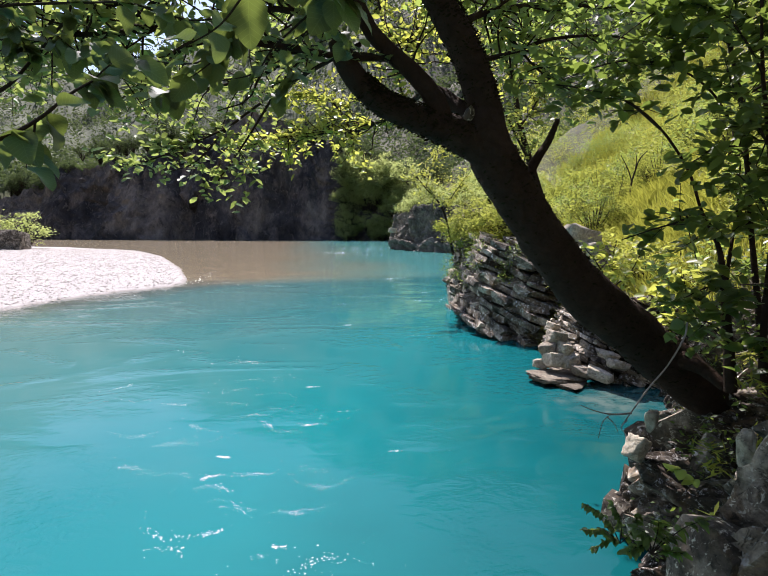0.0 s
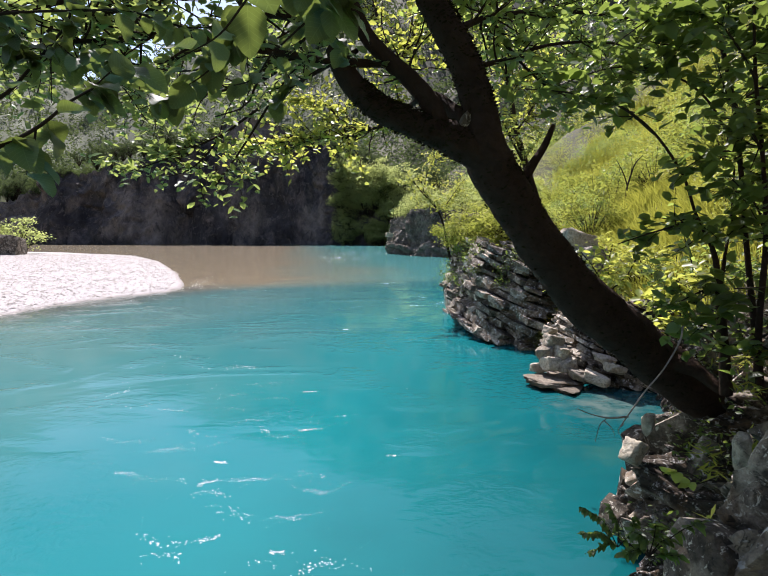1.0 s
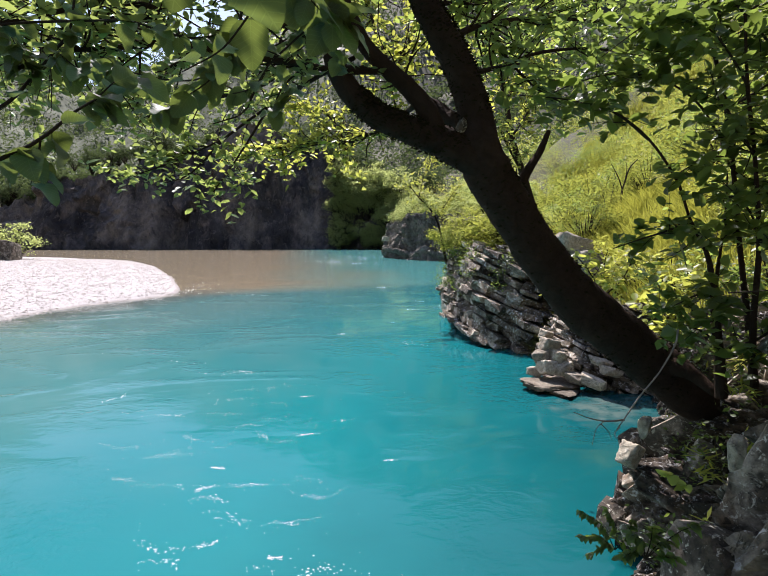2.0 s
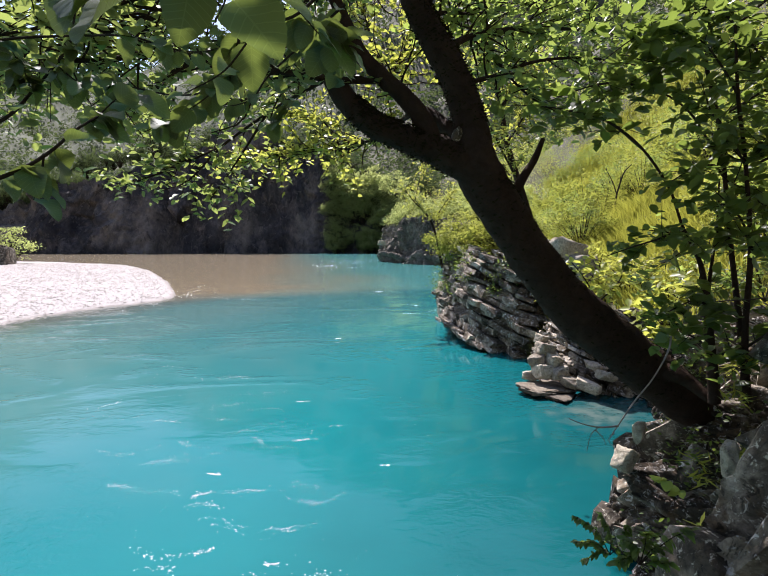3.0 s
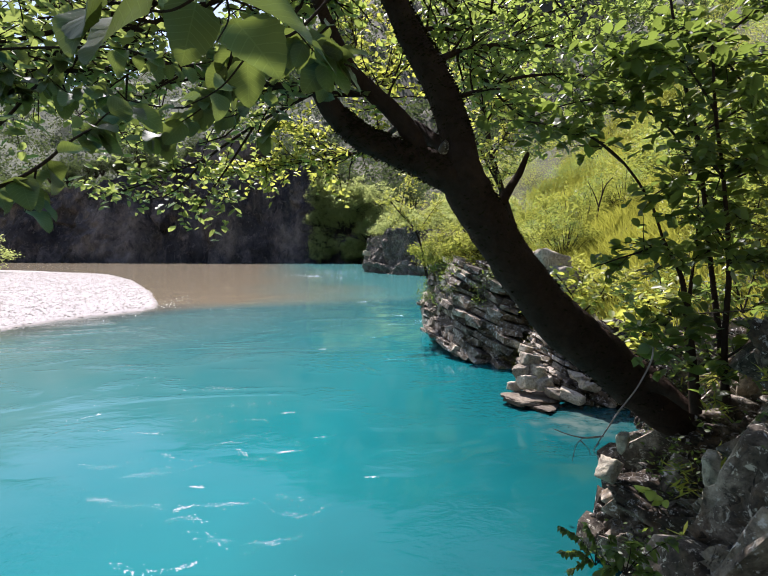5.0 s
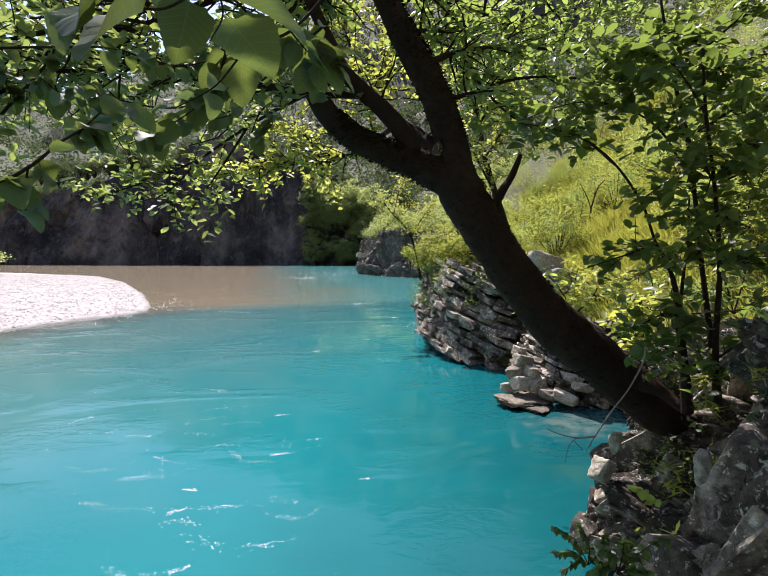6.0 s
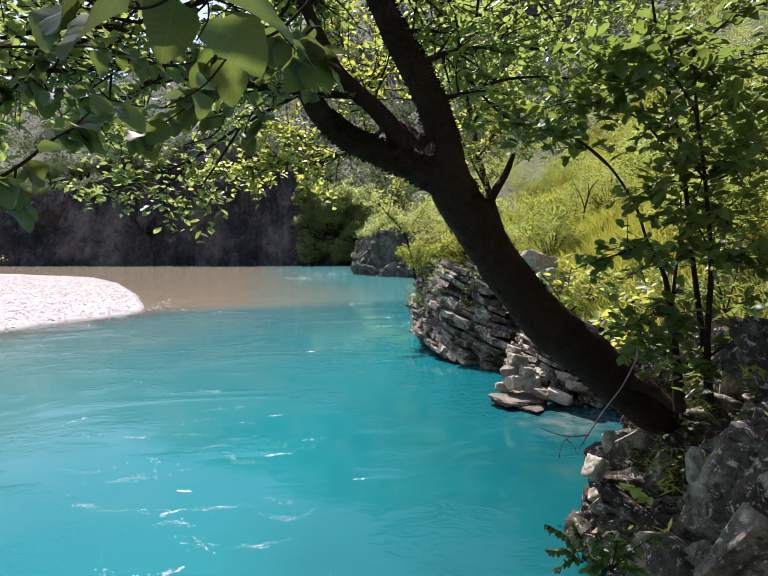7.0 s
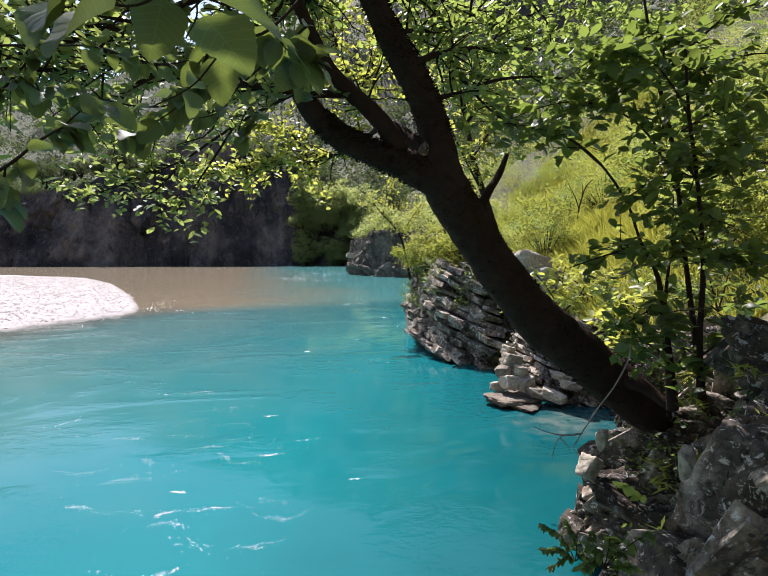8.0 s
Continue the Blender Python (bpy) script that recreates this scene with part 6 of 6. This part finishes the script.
def slim_tree(base, pts, radii, sprays, label, seed, size, mat, name="slim_tree", category="tree"):
    g = np.random.default_rng(seed)
    ob = thing(name, base, label, category)
    off = Matrix.Translation(-Vector(base))
    w = Wood()
    w.tube(pts, radii, 9, 0.2, seed, 6)
    put("trunk", w.mesh("trunk", M_BARK), ob, "", off)
    if sprays:
        w, lv = Wood(), []
        for path, n, length in sprays:
            spray(w, lv, path, [0.02, 0.014, 0.006], n, length, 0.05, g, 0.2, 0.1)
        put("foliage", leaf_cloud(np.array(lv), size, "foliage", mat, g, 0.8, 1.35, True), ob, "", off)
        put("bough", w.mesh("bough", M_TWIG), ob, "", off)
    return ob


slim_tree((2.84, 9.05, 3.48), [(2.89, 9.03, 3.23), (2.70, 9.10, 3.89), (2.51, 9.17, 4.55), (2.32, 9.25, 5.22), (2.24, 9.31, 5.80), (2.14, 9.40, 6.54)], [0.09, 0.07, 0.06, 0.05, 0.035, 0.015],
          [([(2.51, 9.17, 4.55), (2.04, 8.85, 5.22), (1.76, 8.70, 5.72)], 34, 0.6), ([(2.32, 9.25, 5.22), (2.64, 9.30, 5.71), (2.89, 9.35, 6.13)], 34, 0.6), ([(2.24, 9.31, 5.80), (2.05, 9.39, 6.46), (1.80, 9.45, 7.04)], 40, 0.7),
           ([(2.24, 9.31, 5.80), (2.61, 9.60, 6.52), (3.10, 9.86, 7.11)], 40, 0.7)], "slim young tree with sunlit yellow-green leaves", 81, 0.07, M_SUNLEAF)
slim_tree((1.96, 22.13, 3.44), [(3.01, 23.02, 2.38), (2.47, 22.22, 4.25), (1.71, 21.82, 5.12), (1.28, 21.36, 5.57)], [0.06, 0.045, 0.03, 0.015],
          [([(2.47, 22.22, 4.25), (1.91, 21.81, 5.02), (1.09, 21.37, 5.67)], 30, 0.8), ([(2.47, 22.22, 4.25), (2.98, 22.31, 5.06), (3.59, 22.40, 5.87)], 40, 0.9), ([(1.71, 21.82, 5.12), (1.96, 22.43, 6.07), (2.36, 22.52, 6.88)], 34, 0.9)],
          "crooked small tree on the ledge", 83, 0.08, M_SUNLEAF)
# bare forked shrub on the grass
dead = thing("dead_shrub", (10.64, 23.24, 4.39), "bare forked dead shrub on the grassy slope", "shrub")
dead_off = Matrix.Translation(-Vector((10.64, 23.24, 4.39)))
for pts, radii in (([(10.64, 23.23, 4.24), (10.74, 23.35, 5.34), (10.91, 23.42, 5.94), (11.13, 23.48, 6.51), (11.47, 23.52, 6.87)], [0.09, 0.075, 0.06, 0.05, 0.03]),
                   ([(10.79, 23.37, 5.51), (10.61, 23.43, 6.08), (10.32, 23.50, 6.66)], [0.05, 0.04, 0.02]),
                   ([(10.93, 23.42, 5.98), (10.90, 23.28, 6.48), (10.81, 23.21, 6.74)], [0.04, 0.03, 0.015])):
    w = Wood()
    w.tube(pts, [0.55 * r for r in radii], 7, 0.2, 3, 5)
    put("branch", w.mesh("branch", M_TWIG), dead, "", dead_off)


# ---- plants on the near bank ----
PLANT_LEAF = [make_leaf_mesh("leaf", M_SHADELEAF, 0.05, 0.015, 60 + k) for k in range(3)]
BRIGHT_LEAF = [make_leaf_mesh("leaf", M_SUNLEAF, 0.09, 0.045, 70 + k) for k in range(3)]


def leafy_plant(base, stems, meshes, per, label, seed, big=1.0, name="plant"):
    """Thin arching stems from one root, each with paired leaves along it."""
    g = np.random.default_rng(seed)
    ob = thing(name, base, label, "plant", "plants on the bank")
    off = Matrix.Translation(-Vector(base))
    for pts in stems:
        w = Wood()
        w.tube(pts, [0.004, 0.0015], 5, 0, 0, 5)
        put("stem", w.mesh("stem", M_TWIG), ob, "", off)
        line = smooth_line(pts, [1, 1], 8)[0]
        for k in range(per):
            i = int(np.clip(len(line) * (0.25 + 0.75 * (k // 2 + 1) / (per // 2 + 0.5)), 1, len(line) - 1))
            t = line[i] - line[i - 1]
            yaw = math.degrees(math.atan2(t[1], t[0])) + (1 if k % 2 else -1) * g.uniform(25, 75)
            s = big * g.uniform(0.7, 1.25)
            leaf = put("leaf", meshes[int(g.integers(len(meshes)))], ob)
            leaf.matrix_basis = off @ pose(*line[i], g.normal(0, 20), g.normal(10, 22), yaw) @ Matrix.Scale(s, 4)


leafy_plant((1.63, 3.43, 1.34), [[(1.63, 3.43, 1.34), (1.54, 3.45, 1.51), (1.39, 3.46, 1.61)], [(1.63, 3.43, 1.34), (1.53, 3.44, 1.42), (1.38, 3.44, 1.43)], [(1.63, 3.43, 1.34), (1.58, 3.43, 1.37), (1.45, 3.43, 1.30)],
            [(1.63, 3.43, 1.34), (1.64, 3.45, 1.47), (1.58, 3.46, 1.61)], [(1.63, 3.43, 1.34), (1.71, 3.44, 1.42), (1.75, 3.45, 1.54)]], PLANT_LEAF, 34, "dark green plant with toothed leaves on the rocks", 91, 1.0)
leafy_plant((1.44, 2.67, 1.76), [[(1.44, 2.67, 1.76), (1.42, 2.68, 1.86), (1.36, 2.69, 1.89)], [(1.44, 2.67, 1.76), (1.47, 2.68, 1.86), (1.48, 2.69, 1.93)], [(1.44, 2.67, 1.76), (1.51, 2.68, 1.84), (1.56, 2.68, 1.85)],
            [(1.44, 2.67, 1.76), (1.39, 2.68, 1.80), (1.32, 2.67, 1.77)], [(1.44, 2.67, 1.76), (1.52, 2.67, 1.77), (1.61, 2.67, 1.76)], [(1.44, 2.67, 1.76), (1.61, 2.69, 1.89), (1.73, 2.69, 1.94)]], PLANT_LEAF, 16, "grey-green compound-leaved plant among the rocks", 93, 1.2)
leafy_plant((1.91, 3.00, 2.03), [[(1.91, 3.00, 2.03), (1.85, 2.98, 2.04), (1.80, 2.95, 2.02)], [(1.91, 3.00, 2.03), (1.81, 3.01, 2.08), (1.72, 3.01, 2.06)]], BRIGHT_LEAF, 3, "bright green vine leaves hanging on the rock", 95, 0.75, "vine")
leafy_plant((1.79, 2.64, 3.22), [[(1.79, 2.64, 3.22), (1.96, 2.63, 3.23), (2.14, 2.61, 3.25), (2.29, 2.60, 3.25)], [(2.14, 2.61, 3.25), (2.09, 2.57, 3.26), (2.03, 2.52, 3.23)], [(2.14, 2.61, 3.25), (2.12, 2.56, 3.25), (2.12, 2.51, 3.23)]], PLANT_LEAF, 4, "thin vine stretched across with small leaves", 97, 1.6, "vine")


def dead_twig():
    base = (2.16, 3.74, 2.74)
    ob = thing("dead_twig", base, "bare pale twig hanging over the water", "twig")
    off = Matrix.Translation(-Vector(base))
    for pts, radii in (([(2.24, 3.85, 2.81), (2.16, 3.74, 2.72), (1.99, 3.62, 2.55), (1.80, 3.50, 2.42), (1.68, 3.44, 2.30), (1.58, 3.38, 2.21)], [0.008, 0.007, 0.006, 0.006, 0.005, 0.003]),
                       ([(1.66, 3.43, 2.27), (1.51, 3.38, 2.28), (1.40, 3.39, 2.30), (1.30, 3.39, 2.34)], [0.007, 0.006, 0.004, 0.003]),
                       ([(1.50, 3.38, 2.28), (1.45, 3.38, 2.23), (1.42, 3.37, 2.12)], [0.004, 0.003, 0.002]),
                       ([(1.48, 3.38, 2.26), (1.53, 3.38, 2.21), (1.55, 3.37, 2.16)], [0.004, 0.003, 0.002]),
                       ([(1.61, 3.38, 2.24), (1.55, 3.33, 2.21), (1.56, 3.27, 2.18)], [0.004, 0.003, 0.002])):
        w = Wood()
        w.tube(pts, radii, 6, 0.25, 5, 5)
        put("branch", w.mesh("branch", M_DEADWOOD), ob, "", off)


dead_twig()


def understory():
    """Broad leaves behind the trunk and under the saplings, coloured from sunlit to shaded shrub by shrub."""
    g = np.random.default_rng(101)
    for n, (root, paths) in enumerate((
            ((3.02, 6.95, 2.71), ([(3.02, 6.95, 2.71), (2.75, 6.79, 3.04), (2.48, 6.62, 3.30)], [(3.02, 6.95, 2.71), (2.94, 6.80, 3.11), (2.91, 6.63, 3.36)], [(3.02, 6.95, 2.71), (3.19, 6.78, 2.98), (3.22, 6.61, 3.24)], [(3.02, 6.95, 2.71), (2.64, 6.57, 2.87), (2.35, 6.38, 2.95)])),
            ((3.14, 5.51, 2.35), ([(3.14, 5.51, 2.35), (2.99, 5.44, 2.62), (2.83, 5.37, 2.89)], [(3.14, 5.51, 2.35), (3.14, 5.45, 2.73), (3.06, 5.38, 3.04)], [(3.14, 5.51, 2.35), (2.93, 5.22, 2.51), (2.73, 5.13, 2.62)], [(3.14, 5.51, 2.35), (3.24, 5.46, 2.83), (3.23, 5.39, 3.09)])),
            ((4.56, 7.44, 2.58), ([(4.56, 7.44, 2.58), (4.42, 7.51, 3.13), (4.28, 7.56, 3.62)], [(4.56, 7.44, 2.58), (4.77, 7.51, 3.13), (4.91, 7.56, 3.62)], [(4.56, 7.44, 2.58), (4.91, 7.28, 2.87), (5.11, 7.21, 3.15)], [(4.56, 7.44, 2.58), (4.09, 7.38, 2.87), (3.69, 7.28, 2.94)])),
            ((4.92, 6.46, 2.76), ([(4.92, 6.46, 2.76), (4.79, 6.52, 3.30), (4.61, 6.57, 3.72)], [(4.92, 6.46, 2.76), (5.10, 6.52, 3.30), (5.16, 6.57, 3.78)], [(4.92, 6.46, 2.76), (4.53, 6.28, 2.96), (4.23, 6.19, 3.05)], [(4.92, 6.46, 2.76), (5.11, 6.28, 2.96), (5.26, 6.19, 3.05)])))):
        ob = thing("understory_shrub", root, "broad-leaved shrub behind the trunk, leaf tone sunlit to shaded", "shrub", "broad-leaved shrubs")
        off = Matrix.Translation(-Vector(root))
        w, lv = Wood(), []
        for path in paths:
            spray(w, lv, path, [0.012, 0.008, 0.004], 16, 0.35, 0.05, g, 0.3, 0.2)
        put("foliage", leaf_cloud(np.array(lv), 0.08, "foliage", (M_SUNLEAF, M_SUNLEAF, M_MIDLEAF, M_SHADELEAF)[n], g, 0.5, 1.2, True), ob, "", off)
        put("stem", w.mesh("stem", M_TWIG), ob, "", off)


understory()


def gravel():
    """Pebbles and cobbles over the bar, one mesh."""
    g = np.random.default_rng(111)
    n = 42000
    x, y = g.uniform(-60, -11.5, n), 21 + 60 * g.uniform(0, 1, n) ** 1.7
    d = poly_distance(x, y, BAR)
    ok = (d > 0.02) & (x / y > -0.80)
    x, y = x[ok], y[ok]
    z = height(x, y)
    n = len(x)
    s = (0.022 + 0.06 * g.uniform(0, 1, n) ** 4) * (0.8 + y / 60)
    shape = np.array([(1, 0, 0), (0.3, 0.9, 0), (-0.8, 0.5, 0), (-0.7, -0.6, 0), (0.4, -0.9, 0), (0.1, 0.1, 0.62), (0, 0, -0.4)])
    yaw = g.uniform(0, 6.28, n)
    c, q = np.cos(yaw)[:, None], np.sin(yaw)[:, None]
    sx = shape[None, :, 0] * g.uniform(0.8, 1.5, (n, 1))
    sy = shape[None, :, 1]
    v = np.stack([x[:, None] + (sx * c - sy * q) * s[:, None], y[:, None] + (sx * q + sy * c) * s[:, None], z[:, None] + (shape[None, :, 2] + 0.15) * s[:, None]], -1).reshape(-1, 3)
    b = (np.arange(n) * 7)[:, None]
    f = np.concatenate([b + np.array([[k, (k + 1) % 5, 5]]) for k in range(5)])
    tagged(put("gravel", mesh_of("gravel", v, f, M_GRAVEL)), "pale grey pebbles on the gravel bar", "gravel", kind="stuff")


gravel()


def woods():
    """Far woodland over the hills: crowns of many leaf clumps, one mesh."""
    g = np.random.default_rng(61)
    n = 11000
    az = np.radians(g.uniform(-48, 50, n))
    r = 78 * np.exp(g.uniform(0, 2.6, n))
    x, y = r * np.sin(az), r * np.cos(az)
    z = height(x, y)
    ok = (z > 2.0) & ((r > 105) | (az < 0.05))
    x, y, z, r = x[ok], y[ok], z[ok], r[ok]
    s = g.uniform(2.0, 4.2, len(x)) * (0.85 + r / 420)
    per = 28
    a = g.normal(0, 1, (len(x), per, 3))
    a /= np.linalg.norm(a, axis=2)[..., None]
    a *= g.uniform(0.55, 1.05, (len(x), per, 1))
    c = np.stack([x, y, z + s * 0.9], 1)[:, None, :] + a * s[:, None, None] * np.array([1, 1, 0.95])
    size = (s * np.where(r < 190, 0.20, 0.27))[:, None].repeat(per, 1).ravel()
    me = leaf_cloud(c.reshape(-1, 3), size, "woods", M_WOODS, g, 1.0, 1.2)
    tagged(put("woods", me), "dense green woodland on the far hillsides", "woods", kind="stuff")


woods()


def grass():
    g = np.random.default_rng(71)
    n = 80000
    y = 9 + 52 * g.uniform(0, 1, n) ** 1.2
    d = 1.4 + (10 + 0.4 * y) * g.uniform(0, 1, n) ** 1.2
    x = np.interp(y, SHORE_Y, SHORE_X) + d
    keep = fbm(np.stack([x, y, y * 0], 1) * 0.35, 3, 7) + np.where((y > 9) & (y < 60) & (d < 26), 0.4, -0.05) > 0
    x, y = x[keep], y[keep]
    # the open sunny patch, thick with long grass
    y2 = 15 + 66 * g.uniform(0, 1, 150000) ** 1.15
    x2 = y2 * g.uniform(0.22, 0.62, 150000)
    thick = fbm(np.stack([x2, y2, y2 * 0], 1) * 0.6, 3, 9) > -0.25
    x, y = np.concatenate([x, x2[thick]]), np.concatenate([y, y2[thick]])
    z = height(x, y)
    n = len(x)
    lean = g.normal(0, 0.22, (n, 2)) + np.array([-0.15, 0.0])
    tall = g.uniform(0.25, 0.7, n) * (0.8 + y / 50)
    yaw = g.uniform(0, np.pi, n)
    w = g.uniform(0.010, 0.024, n) * (0.7 + y / 35)
    c = np.stack([x, y, z - 0.03], 1)
    side = np.stack([np.cos(yaw), np.sin(yaw), yaw * 0], 1) * w[:, None]
    mid = c + np.stack([lean[:, 0] * tall * 0.4, lean[:, 1] * tall * 0.4, tall * 0.6], 1)
    tip = c + np.stack([lean[:, 0] * tall * 1.5, lean[:, 1] * tall * 1.5, tall], 1)
    v = np.stack([c - side, c + side, mid + side * 0.7, mid - side * 0.7, tip, tip + side * 0.1], 1).reshape(-1, 3)
    b = (np.arange(n) * 6)[:, None]
    f = np.concatenate([b + np.array([[0, 1, 2, 3]]), b + np.array([[3, 2, 5, 4]])])
    tagged(put("grass", mesh_of("grass", v, f, M_GRASS)), "long yellow-green grass on the sunny slope", "grass", kind="stuff")


grass()
